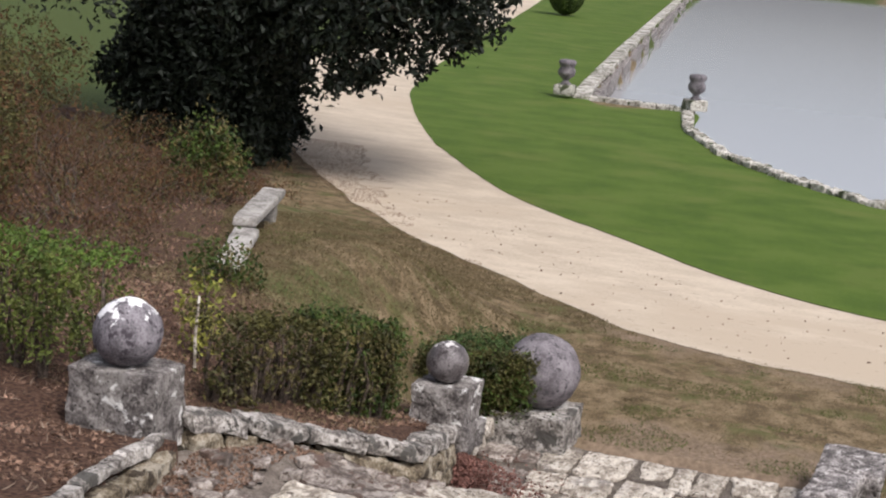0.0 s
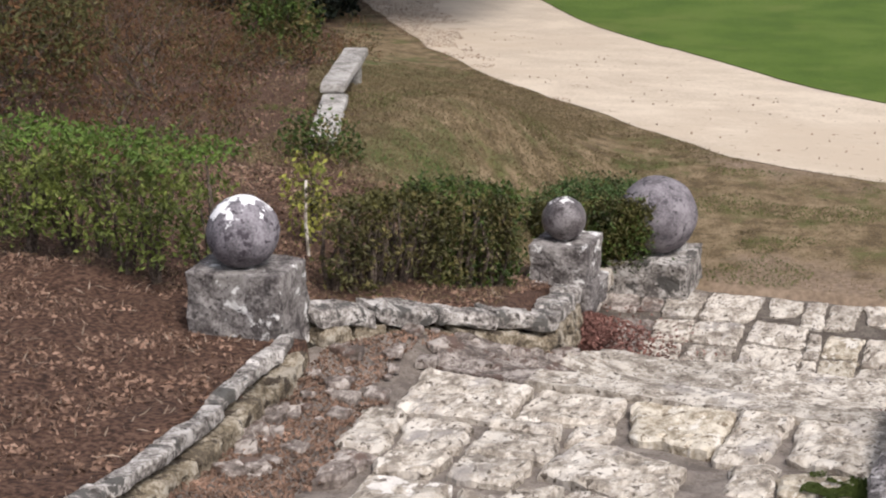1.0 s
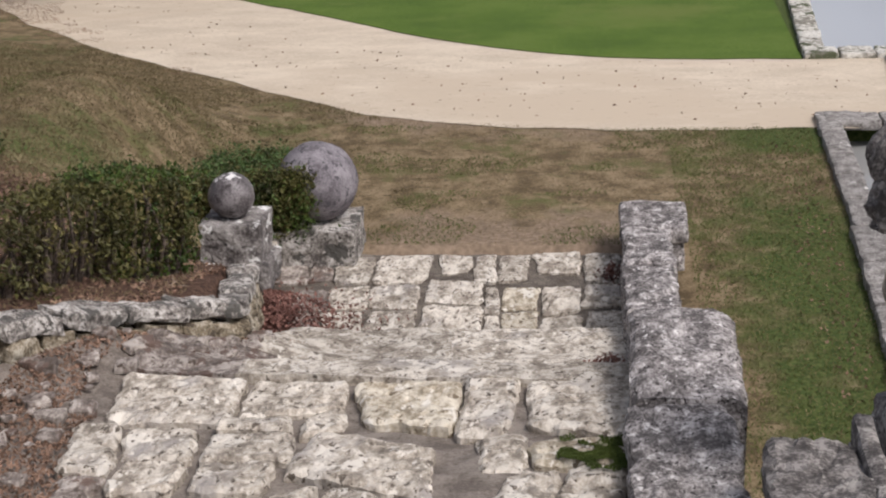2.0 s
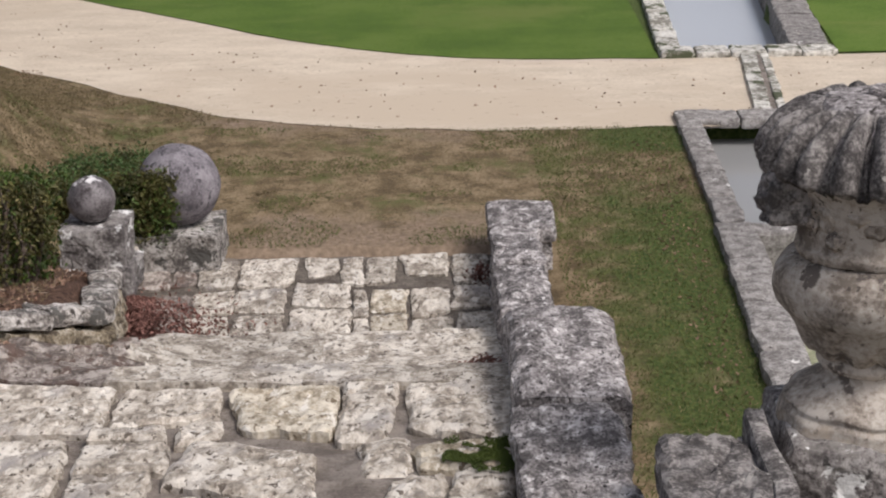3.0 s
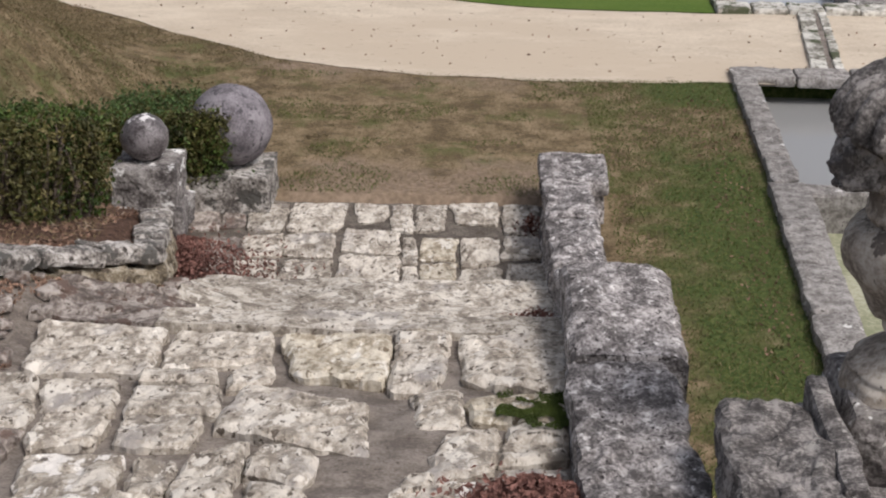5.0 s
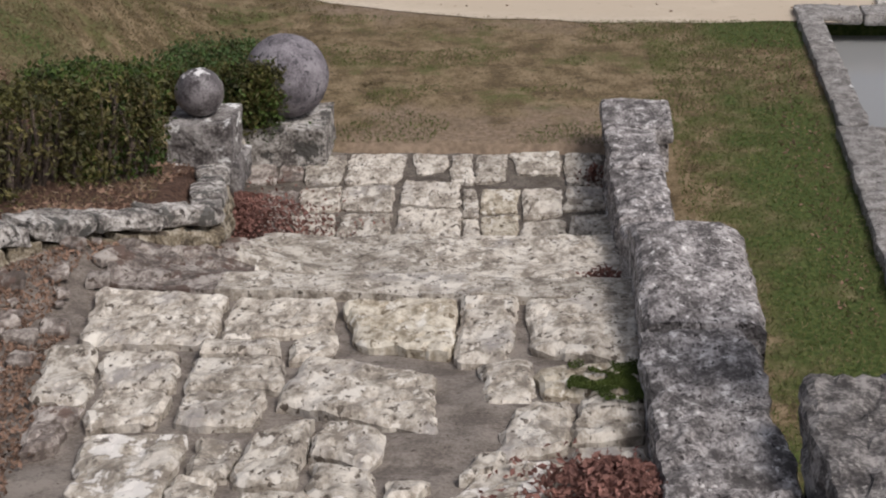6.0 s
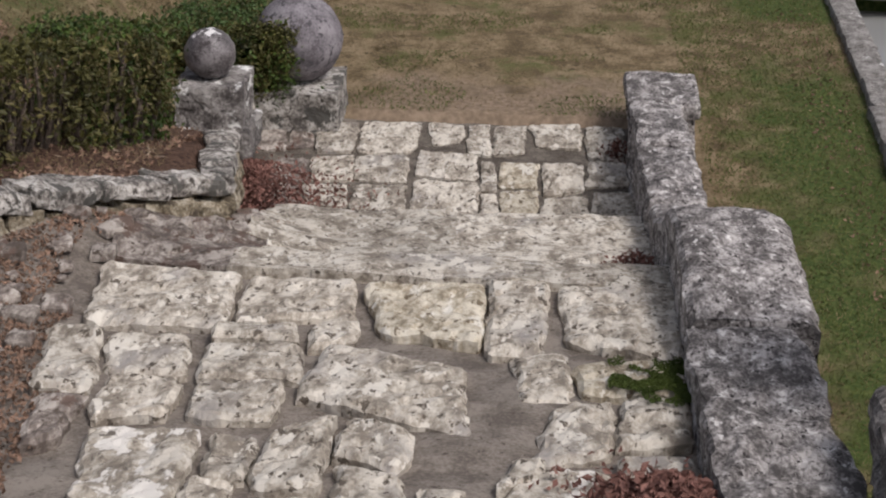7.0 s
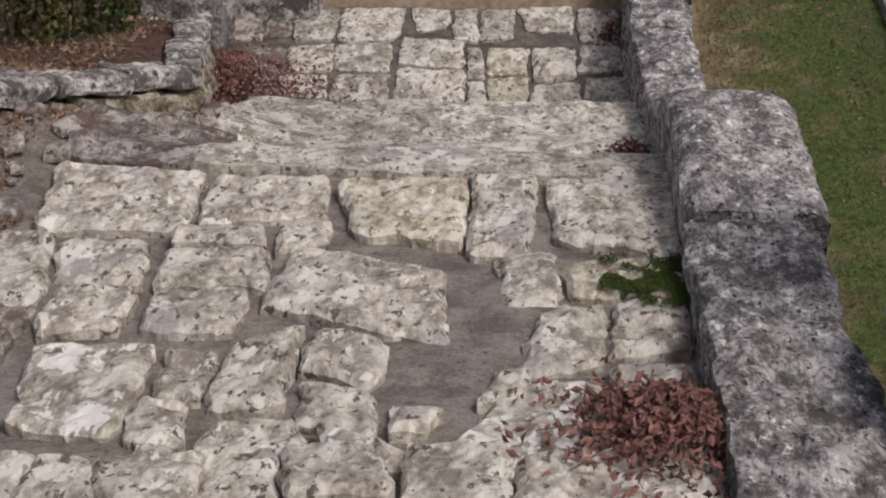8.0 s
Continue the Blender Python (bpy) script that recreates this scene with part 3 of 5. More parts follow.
NOSING = [(-1.74, 3.9, 0.3, 0.3, 0.0, -0.02, 0.0, 0.02), (-1.46, 3.96, 0.22, 0.31, 0.1, -0.01, 0.01, 0.03), (-1.26, 3.97, 0.15, 0.27, -0.31, -0.02, -0.08, 0.01), (-1.08, 4.02, 0.2, 0.29, 0.08, -0.03, 0.06, 0.02), (-0.89, 4.05, 0.16, 0.29, 0.01, -0.02, 0.03, 0.02),
          (-0.68, 4.1, 0.24, 0.32, 0.05, -0.02, -0.04, 0.02), (-0.42, 4.12, 0.22, 0.31, -0.05, 0.0, -0.05, 0.01), (-0.06, 4.14, 0.46, 0.32, 0.01, 0.01, 0.09, 0.05)]
FAR_LANDING = [(-1.98, 10.23, 0.25, 0.38, -0.06, -0.01, 0.0, 0.01), (-1.77, 10.28, 0.15, 0.35, -0.2, -0.02, 0.08, 0.02), (-1.56, 10.31, 0.25, 0.55, 0.13, -0.02, -0.05, 0.02), (-1.24, 10.33, 0.36, 0.56, 0.07, 0.0, -0.03, 0.02), (-0.9, 10.44, 0.21, 0.4, 0.14, -0.01, -0.1, 0.0),
               (-0.69, 10.34, 0.14, 0.53, -0.03, -0.01, 0.08, 0.0), (-0.51, 10.37, 0.2, 0.52, 0.03, 0.0, -0.03, 0.02), (-0.22, 10.46, 0.31, 0.42, 0.09, -0.02, 0.1, 0.01), (0.07, 10.36, 0.24, 0.6, 0.0, 0.0, 0.05, -0.01)]
MID_LANDING = [(-1.76, 9.75, 0.22, 0.4, -0.1, -0.01, 0.0, 0.0), (-1.52, 9.78, 0.24, 0.43, 0.04, -0.02, 0.02, 0.02), (-1.23, 9.82, 0.32, 0.44, 0.0, -0.01, 0.06, 0.01), (-0.86, 9.91, 0.37, 0.43, -0.02, 0.0, 0.0, -0.02),
               (-0.61, 9.75, 0.09, 0.46, -0.05, -0.01, -0.02, 0.01), (-0.44, 9.8, 0.23, 0.42, 0.03, 0.0, -0.02, 0.01), (-0.18, 9.77, 0.25, 0.49, 0.0, 0.0, -0.1, 0.03), (0.09, 9.85, 0.26, 0.4, -0.08, 0.0, -0.09, 0.01)]
NEAR_LANDING = [(-1.8, 9.38, 0.3, 0.33, 0.0, -0.02, 0.0, 0.01), (-1.5, 9.38, 0.25, 0.34, 0.05, -0.02, 0.0, 0.01), (-1.21, 9.38, 0.31, 0.4, 0.03, -0.01, -0.02, 0.01), (-0.84, 9.42, 0.38, 0.5, -0.03, -0.01, -0.02, -0.01), (-0.59, 9.31, 0.09, 0.36, 0.02, -0.01, 0.01, 0.0),
                (-0.42, 9.37, 0.22, 0.4, 0.06, 0.0, -0.01, 0.01), (-0.17, 9.31, 0.26, 0.36, -0.02, 0.0, 0.08, 0.02), (0.11, 9.38, 0.27, 0.42, -0.08, -0.01, 0.0, 0.01)]
MORE_LANDING = [(-1.54 + 0.32 * i, 8.8, 0.31, 0.66, 0.0, 0.0, 0.0, 0.0) for i in range(6)]
TOP_COURSES = [(-1.72 + 0.53 * i - 0.12 * j, 2.7 + 0.7 * j, 0.52, 0.68, 0.0, 0.0, 0.0, 0.0) for j in range(2) for i in range(4)]
# The smooth crest step, worn into one surface: x from, x to, y from, y to.
WORN_STEP = [(-1.95, -1.5, 6.52, 7.4), (-1.155, -0.36, 6.5, 7.42), (-0.355, 0.22, 6.5, 7.38), (-1.6, -0.7, 7.41, 8.36), (-0.695, 0.22, 7.42, 8.38), (-1.495, -1.16, 6.5, 7.41)]


def flag(cx, cy, w, d, widen, lean, deepen, skew, zf, h, seed, gap, wear=0.014):
    """A flagstone with a skewed outline, worn corners, a chipped rim and a pitted top that follows the slope zf."""
    nx, ny = max(5, min(26, int(w / 0.018))), max(5, min(26, int(d / 0.022)))
    grow = -0.003 if w > 0.22 or gap > 0.005 else 0.008
    o = Vector((seed * 5.3, seed * 2.7, seed * 1.9))
    bm = bmesh.new()
    top = {}
    for j in range(ny + 1):
        for i in range(nx + 1):
            u, v = 2 * i / nx - 1, 2 * j / ny - 1
            us, vs = u * (1 - 0.05 * v ** 6), v * (1 - 0.05 * u ** 6)
            px = cx + us * (w / 2 + grow) * (1 + widen * vs) + lean * vs
            py = cy + vs * (d / 2 - gap + grow) * (1 + deepen * us) + skew * us
            rim = max(abs(u), abs(v))
            q = Vector((px, py, 0)) + o
            chip = noise.noise_vector(q * 7) * 0.018 + noise.noise_vector(q * 19) * 0.013 + noise.noise_vector(q * 45) * 0.006
            edge = smooth(0.4, 1.0, rim)
            px, py = px + chip.x * edge, py + chip.y * edge
            z = zf(px, py) + h + noise.noise(q * 3.5) * wear * 1.2 + noise.noise(q * 11) * wear * 0.8
            z += 0.006 * noise.noise(Vector((px * 28, py * 17, seed))) + 0.004 * noise.noise(q * 60)
            z -= 2.1 * wear * max(0.0, noise.noise(q * 15) - 0.2) + 0.012 * max(0.0, noise.noise(q * 38) - 0.25)
            z -= 1.3 * wear * smooth(0.88, 1.0, rim)
            top[i, j] = bm.verts.new((min(px, 0.3), py, z))
    for j in range(ny):
        for i in range(nx):
            bm.faces.new((top[i, j], top[i + 1, j], top[i + 1, j + 1], top[i, j + 1]))
    ring = [(i, 0) for i in range(nx)] + [(nx, j) for j in range(ny)] + [(i, ny) for i in range(nx, 0, -1)] + [(0, j) for j in range(ny, 0, -1)]
    low = [bm.verts.new((top[k].co.x, top[k].co.y, zf(top[k].co.x, top[k].co.y) - 0.08)) for k in ring]
    for k in range(len(ring)):
        n = (k + 1) % len(ring)
        bm.faces.new((top[ring[n]], top[ring[k]], low[k], low[n]))
    return bm


# ---- the parapet ----
parapet = thing("parapet", "stepped parapet of grey lichen-covered limestone beside the ramp", "parapet")
part("coping_stone", block(0.17, 0.53, 3.0, 4.28, 0.0, 1.5, 11, 0.017, drop=0.17, cuts=22), GREY, parapet)
part("coping_stone", block(0.18, 0.555, 4.29, 5.66, 0.0, 1.31, 12, 0.017, drop=0.17, cuts=22), GREY, parapet)


def scroll_stone():
    """The coping that sweeps down in a hollow curve from the high to the low part."""
    bm = bmesh.new()
    rows = []
    for k in range(49):
        y = 5.68 + 2.38 * k / 48
        z = float(np.interp(y, (5.68, 6.35, 6.6, 6.8, 7.0, 7.2, 7.5, 7.75, 8.06), (1.16, 1.13, 1.11, 1.075, 1.0, 0.88, 0.73, 0.64, 0.575)))
        inner = 0.2
        outer = float(np.interp(y, (5.68, 6.2, 6.65, 6.85, 7.1, 7.5, 8.06), (0.615, 0.64, 0.64, 0.62, 0.57, 0.52, 0.49)))
        pts = [(inner, -0.05), (inner, z * 0.4), (inner, z * 0.75), (inner, z - 0.035)]
        pts += [(inner + (outer - inner) * f, z - 0.012 * (abs(f - 0.5) > 0.4)) for f in (0.05, 0.15, 0.3, 0.42, 0.56, 0.7, 0.85, 0.95)]
        pts += [(outer, z - 0.035), (outer, z * 0.75), (outer, z * 0.4), (outer, -0.05)]
        row = []
        for px, pz in pts:
            v = Vector((px, y, pz))
            row.append(bm.verts.new(v + noise.noise_vector(v * 5) * 0.014 + noise.noise_vector(v * 15) * 0.01 + noise.noise_vector(v * 34) * 0.005))
        rows.append(row)
    for a, b in zip(rows, rows[1:]):
        for i in range(len(a) - 1):
            bm.faces.new((a[i], a[i + 1], b[i + 1], b[i]))
    bm.faces.new(rows[0])
    bm.faces.new(rows[-1][::-1])
    bmesh.ops.recalc_face_normals(bm, faces=bm.faces)
    return bm


part("scroll_stone", scroll_stone(), GREY, parapet, "coping stone curving down to the low end")
part("coping_stone", block(0.2, 0.49, 8.08, 9.15, -0.05, 0.56, 14, 0.02, drop=0.1, cuts=16), GREY, parapet)
part("coping_stone", block(0.2, 0.5, 9.17, 10.28, -0.05, 0.46, 15, 0.02, drop=0.15, cuts=16), GREY, parapet)
part("pier", block(0.22, 0.6, 10.3, 10.8, -0.1, 0.2, 16, 0.01), GREY, parapet)
part("pier_cap", block(0.18, 0.625, 10.27, 10.85, 0.2, 0.31, 17, 0.007), GREY, parapet, "flat grey square capstone")


# ---- stone balls on pedestals ----
def ball_on(name_label, x, y, z, r, seed, mat):
    bm = bmesh.new()
    bmesh.ops.create_uvsphere(bm, u_segments=40, v_segments=26, radius=r)
    for v in bm.verts:
        v.co += v.co.normalized() * (noise.noise(v.co * 9 + Vector((seed, 0, 0))) * 0.006 + noise.noise(v.co * 30) * 0.003)
    ob = part("stone_ball", bm, mat, None, name_label, flat=False)
    ob.location = (x, y, z)
    return tagged(ob, category="stone ball", group="stone balls")


def pedestal_at(label, x0, x1, y0, y1, z0, z1, seed, mat, base=True, turn=0.0):
    e = thing("ball_pedestal", label, "pedestal")
    e.location = ((x0 + x1) / 2, (y0 + y1) / 2, z0)
    hx, hy = (x1 - x0) / 2, (y1 - y0) / 2
    part("body", block(-hx, hx, -hy, hy, 0, z1 - z0, seed, 0.011, turn=turn, cuts=14, bevel=0.012), mat, e)
    if base:
        part("footing", block(-hx - 0.03, hx + 0.03, -hy - 0.02, hy + 0.03, -0.12, 0.08, seed + 1, 0.012, turn=turn), mat, e, "rough footing stone half in the soil")
    return e


pedestal_at("square grey pedestal with white lichen beside the bed", -2.94, -2.48, 6.0, 6.34, 1.02, 1.43, 21, BALLSTONE, base=False, turn=1)
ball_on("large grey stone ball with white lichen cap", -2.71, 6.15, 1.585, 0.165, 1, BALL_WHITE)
pedestal_at("small square grey pedestal at the hedge end", -2.25, -1.88, 9.0, 9.36, 0.42, 0.74, 23, BALLSTONE)
ball_on("small polished grey stone ball with a highlight painted on top", -2.08, 9.18, 0.868, 0.136, 2, BALL_SMALL)
pedestal_at("broad pale pedestal at the landing corner", -2.12, -1.56, 10.36, 10.92, -0.02, 0.25, 25, CAPSTONE, base=False)
ball_on("big plain grey stone ball beside the landing", -1.83, 10.65, 0.51, 0.27, 3, BALL)


# ---- low retaining wall, left of the ramp ----
def along(points, n):
    d = [0.0]
    for a, b in zip(points, points[1:]):
        d.append(d[-1] + (Vector(b) - Vector(a)).length)
    return [Vector([np.interp(d[-1] * i / n, d, [p[k] for p in points]) for k in range(3)]) for i in range(n + 1)]


def run_of_stones(owner, name, points, n, width, height, side, mat, seed, wear=0.014, label=""):
    pts = along(points, n)
    for i, (a, b) in enumerate(zip(pts, pts[1:])):
        d = b - a
        flat_len = math.hypot(d.x, d.y)
        w = width * (0.85 + 0.3 * random.random())
        h = height * (0.85 + 0.3 * random.random())
        bm = rough_block(flat_len * 0.98, w, h, seed + i, wear, 6, 0.03)
        for v in bm.verts:
            v.co.z += d.z * v.co.x / flat_len - h
        ob = part(name, bm, mat, owner, label)
        nrm = Vector((-d.y, d.x, 0)).normalized() * side * w / 2
        mid = (a + b) / 2 + nrm
        ob.matrix_local = Matrix.Translation(mid) @ Matrix.Rotation(math.atan2(d.y, d.x), 4, "Z")


low_wall = thing("retaining_wall", "low rubble retaining wall with rounded whitish coping stones", "wall")
CAP_LINE = [(-2.4, 6.3, 1.2), (-2.17, 6.82, 1.06), (-1.68, 7.6, 0.8)]
END_LINE = [(-1.68, 7.6, 0.8), (-1.76, 8.2, 0.68), (-1.93, 9.1, 0.48)]
LOW_LINE = [(-1.92, 9.35, 0.3), (-2.06, 10.34, 0.2)]
run_of_stones(low_wall, "coping_stone", CAP_LINE, 4, 0.2, 0.09, 1, CAPSTONE, 31, 0.02)
run_of_stones(low_wall, "coping_stone", END_LINE, 4, 0.16, 0.085, 1, CAPSTONE, 41, 0.02)
run_of_stones(low_wall, "coping_stone", LOW_LINE, 3, 0.16, 0.12, 1, PALE, 47)
for level in range(4):
    for line, n in ((CAP_LINE, 7), (END_LINE, 7)):
        run_of_stones(low_wall, "rubble_stone", [(x, y, z - 0.1 - 0.12 * level) for x, y, z in line], n + level % 2, 0.14, 0.125, 1, OCHRE, 60 + 20 * level, 0.02)
kerb_stones = thing("bed_kerb", "worn lichened kerb of long stones edging the bed", "kerb")
KERB_LINE = [(-2.46, 6.0, 1.19), (-2.23, 4.45, 1.33), (-2.1, 3.4, 1.5)]
run_of_stones(kerb_stones, "kerb_stone", KERB_LINE, 5, 0.08, 0.06, 1, CAPSTONE, 141, 0.012)
run_of_stones(kerb_stones, "rubble_stone", [(x, y, z - 0.09) for x, y, z in KERB_LINE], 11, 0.13, 0.14, 1, OCHRE, 151, 0.02)
run_of_stones(kerb_stones, "rubble_stone", [(x, y, z - 0.2) for x, y, z in KERB_LINE], 12, 0.15, 0.14, 1, OCHRE, 171, 0.02)


# ---- the urn on its pedestal ----
def fine_profile(points, n):
    steps = range(len(points))
    return [(float(np.interp(t, steps, [p[0] for p in points])), float(np.interp(t, steps, [p[1] for p in points]))) for t in np.linspace(0, len(points) - 1, n)]


def relief(name, e, turn, r, z, size, out, seed, label, mat):
    """A worn lump of carving set on the drum, facing outward at the given turn."""
    bm = bmesh.new()
    bmesh.ops.create_icosphere(bm, subdivisions=3, radius=1)
    for v in bm.verts:
        c = v.co.copy()
        v.co = Vector((r + c.x * out, c.y * size[0], z + c.z * size[1])) + noise.noise_vector(c * 2.2 + Vector((seed, 0, 0))) * 0.014
    bmesh.ops.rotate(bm, verts=bm.verts, cent=(0, 0, 0), matrix=Matrix.Rotation(radians(turn), 3, "Z"))
    part(name, bm, mat, e, label, flat=False)


def urn_mesh_parts(e):
    lobes, per = 20, 18
    n = lobes * per
    # Lid of radiating lobes with a thin ridge in each groove; the lobes hang free over the drum.
    bm = bmesh.new()
    prof = fine_profile([(0.04, 1.02), (0.12, 1.02), (0.17, 1.02), (0.2, 1.026), (0.25, 1.012), (0.3, 0.978), (0.342, 0.928), (0.362, 0.875), (0.354, 0.832), (0.328, 0.812), (0.28, 0.815), (0.24, 0.83)], 40)
    rings = []
    for r, z in prof:
        ring = []
        for i in range(n):
            a = 2 * math.pi * i / n
            f = ((i / per + 0.5 * r) % 1.0) - 0.5
            if abs(f) < 0.35:
                h = (1 - (f / 0.35) ** 2) ** 0.42
            else:
                h = 0.42 * max(0.0, 1 - abs(abs(f) - 0.5) / 0.07)
            amount = smooth(0.16, 0.24, r)
            rr = r - 0.06 * amount * (1 - h) * (r / 0.35)
            zz = z - (0.04 * amount * (1 - h) if z > 0.83 else -0.03 * (1 - h))
            v = Vector((rr * math.cos(a), rr * math.sin(a), zz))
            rough = 1.0 + 1.2 * (1 - amount)
            ring.append(bm.verts.new(v + noise.noise_vector(v * 7) * 0.012 + (noise.noise_vector(v * 24) * 0.006 + noise.noise_vector(v * 60) * 0.003) * rough))
        rings.append(ring)
    for p, q in zip(rings, rings[1:]):
        for i in range(n):
            bm.faces.new((p[i], q[i], q[(i + 1) % n], p[(i + 1) % n]))
    bm.faces.new(rings[0][::-1])
    bmesh.ops.recalc_face_normals(bm, faces=bm.faces)
    part("lid", bm, URN_DARK, e, "dark weathered lid of radiating rounded lobes", flat=False)
    part("lid_top", lathe(fine_profile([(0.15, 0.99), (0.178, 1.012), (0.165, 1.03), (0.12, 1.036), (0.03, 1.04)], 24), 72, 0.018, 9), LIDTOP, e, "paler crusted flat top of the lid", flat=False)
    stump = part("finial", lathe(fine_profile([(0.06, 1.02), (0.056, 1.035), (0.058, 1.058), (0.046, 1.064), (0.01, 1.058)], 14), 28, 0.009), LIDTOP, e, "broken round finial stump", flat=False)
    stump.location = (0.02, 0.0, 0.0)
    drum = fine_profile([(0.19, 0.56), (0.226, 0.572), (0.234, 0.596), (0.222, 0.618), (0.226, 0.7), (0.24, 0.77), (0.258, 0.8), (0.262, 0.83), (0.24, 0.86)], 34)
    part("frieze", lathe(drum, 96, 0.012, 3), URN, e, flat=False)
    bm = lathe(fine_profile([(0.11, 0.258), (0.158, 0.272), (0.178, 0.3), (0.228, 0.35), (0.268, 0.405), (0.288, 0.46), (0.284, 0.505), (0.26, 0.54), (0.215, 0.565)], 40), 120, 0.012, 5)
    for v in bm.verts:
        a = math.atan2(v.co.y, v.co.x)
        f = smooth(0.36, 0.29, v.co.z)
        leaf = abs(math.cos(a * 5))
        s = 1 + 0.09 * f * leaf
        v.co.x, v.co.y = v.co.x * s, v.co.y * s
        v.co.z -= 0.018 * f * leaf
    bmesh.ops.recalc_face_normals(bm, faces=bm.faces)
    part("bowl", bm, URN, e, flat=False)
    part("collar", lathe(fine_profile([(0.09, 0.196), (0.132, 0.2), (0.147, 0.218), (0.147, 0.242), (0.12, 0.266)], 14), 64, 0.004), URN, e, "smooth pale collar ring", flat=False)
    foot = lathe(fine_profile([(0.2, -0.01), (0.25, 0.0), (0.258, 0.03), (0.252, 0.065), (0.236, 0.08), (0.238, 0.095), (0.21, 0.12), (0.165, 0.148), (0.122, 0.172), (0.102, 0.21)], 40), 80, 0.02, 7)
    part("foot", foot, URN, e, flat=False)
    for turn in (186, 306, 66):
        bm = bmesh.new()
        bmesh.ops.create_icosphere(bm, subdivisions=5, radius=1)
        for v in bm.verts:
            c = v.co.copy()
            q = c / max(abs(c.x), abs(c.y), abs(c.z)) ** 0.6
            out = 0.1 + 0.022 * math.exp(-((c.z + 0.15) ** 2 / 0.05 + c.y ** 2 / 0.03)) - 0.025 * math.exp(-((c.z - 0.2) ** 2 / 0.015 + (abs(c.y) - 0.35) ** 2 / 0.04))
            out -= 0.03 * math.exp(-((c.z + 0.55) ** 2 / 0.004 + c.y ** 2 / 0.3)) + 0.03 * smooth(0.2, 0.9, c.z)
            v.co = Vector((0.252 + q.x * out, q.y * 0.078, 0.755 + q.z * 0.088)) + noise.noise_vector(c * 3) * 0.012 + noise.noise_vector(c * 8) * 0.006
        bmesh.ops.rotate(bm, verts=bm.verts, cent=(0, 0, 0), matrix=Matrix.Rotation(radians(turn), 3, "Z"))
        part("mask", bm, URN_DARK, e, "worn carved relief under the lid", flat=False)
    for turn, z, w, h in ((205, 0.79, 0.022, 0.03), (212, 0.74, 0.02, 0.035), (208, 0.69, 0.026, 0.03), (222, 0.72, 0.03, 0.05), (228, 0.65, 0.03, 0.03), (246, 0.73, 0.035, 0.025), (262, 0.7, 0.05, 0.03), (284, 0.72, 0.04, 0.03)):
        relief("swag", e, turn, 0.224, z, (w, h), 0.022, turn, "worn carved swag on the frieze", URN)
    for turn in (318, 333, 285):
        relief("leaf_relief", e, turn, 0.262, 0.46, (0.05, 0.1), 0.03, turn, "worn carved leaf on the bowl", URN)


URN_X, URN_Y, URN_Z = 1.232, 4.8, 1.44
urn = thing("garden_urn", "large weathered limestone urn with gadrooned lid and carved masks", "urn")
urn.location = (URN_X, URN_Y, URN_Z)
urn_mesh_parts(urn)
urn_base = thing("urn_pedestal", "square lichened limestone pedestal with stepped plinth under the urn", "pedestal")
urn_base.location = (URN_X, URN_Y, 0)
part("plinth", block(-0.262, 0.262, -0.262, 0.262, 1.23, 1.48, 201, 0.016, cuts=16, bevel=0.04), BALLSTONE, urn_base)
part("cornice", block(-0.33, 0.36, -0.36, 0.36, 1.12, 1.235, 202, 0.012, cuts=14), URN_DARK, urn_base)
part("shaft", block(-0.3, 0.33, -0.33, 0.33, -0.3, 1.13, 203, 0.012), GREY, urn_base)
side_wall = thing("terrace_wall", "dark lichened wall block beside the urn pedestal", "wall")
part("coping_stone", block(0.57, 0.88, 4.0, 4.67, 1.3, 1.48, 205, 0.024, cuts=14), URN_DARK, side_wall)
part("body", block(0.6, 0.87, 4.0, 4.62, -0.2, 1.31, 206, 0.012), GREY, side_wall)
part("upright_stone", block(0.86, 0.925, 4.05, 4.78, -0.2, 1.51, 207, 0.012), URN_DARK, side_wall)

# ---- basin, channel and gutter ----
basin = thing("basin_kerb", "grey weathered stone kerb round the garden basin", "basin")
for i in range(5):
    y0 = 11.05 + 0.63 * i
    x = 1.78 + 0.026 * (y0 - 11)
    part("kerb_stone", block(x, x + 0.2, y0, y0 + 0.62, -0.35, 0.07, 220 + i, 0.012, turn=-1.5), KERB, basin)
for i in range(5):
    y0 = 7.2 + 0.77 * i
    x = 1.62 + 0.04 * (y0 - 7.6)
    part("kerb_stone", block(x, x + 0.27, y0, y0 + 0.76, -0.35, 0.08, 230 + i, 0.012, turn=-2), KERB, basin)
for i in range(4):
    part("kerb_stone", block(1.92 + 0.47 * i, 2.38 + 0.47 * i, 13.84, 14.18, -0.03, 0.07, 240 + i, 0.01), KERB, basin)
part("cross_wall", block(1.9, 3.5, 11.05, 11.25, -0.6, 0.0, 247, 0.012), KERB, basin)
for i in range(7):
    part("kerb_stone", block(3.5, 3.85, 7.2 + 0.96 * i, 8.15 + 0.96 * i, -0.35, 0.07, 250 + i, 0.012), KERB, basin)

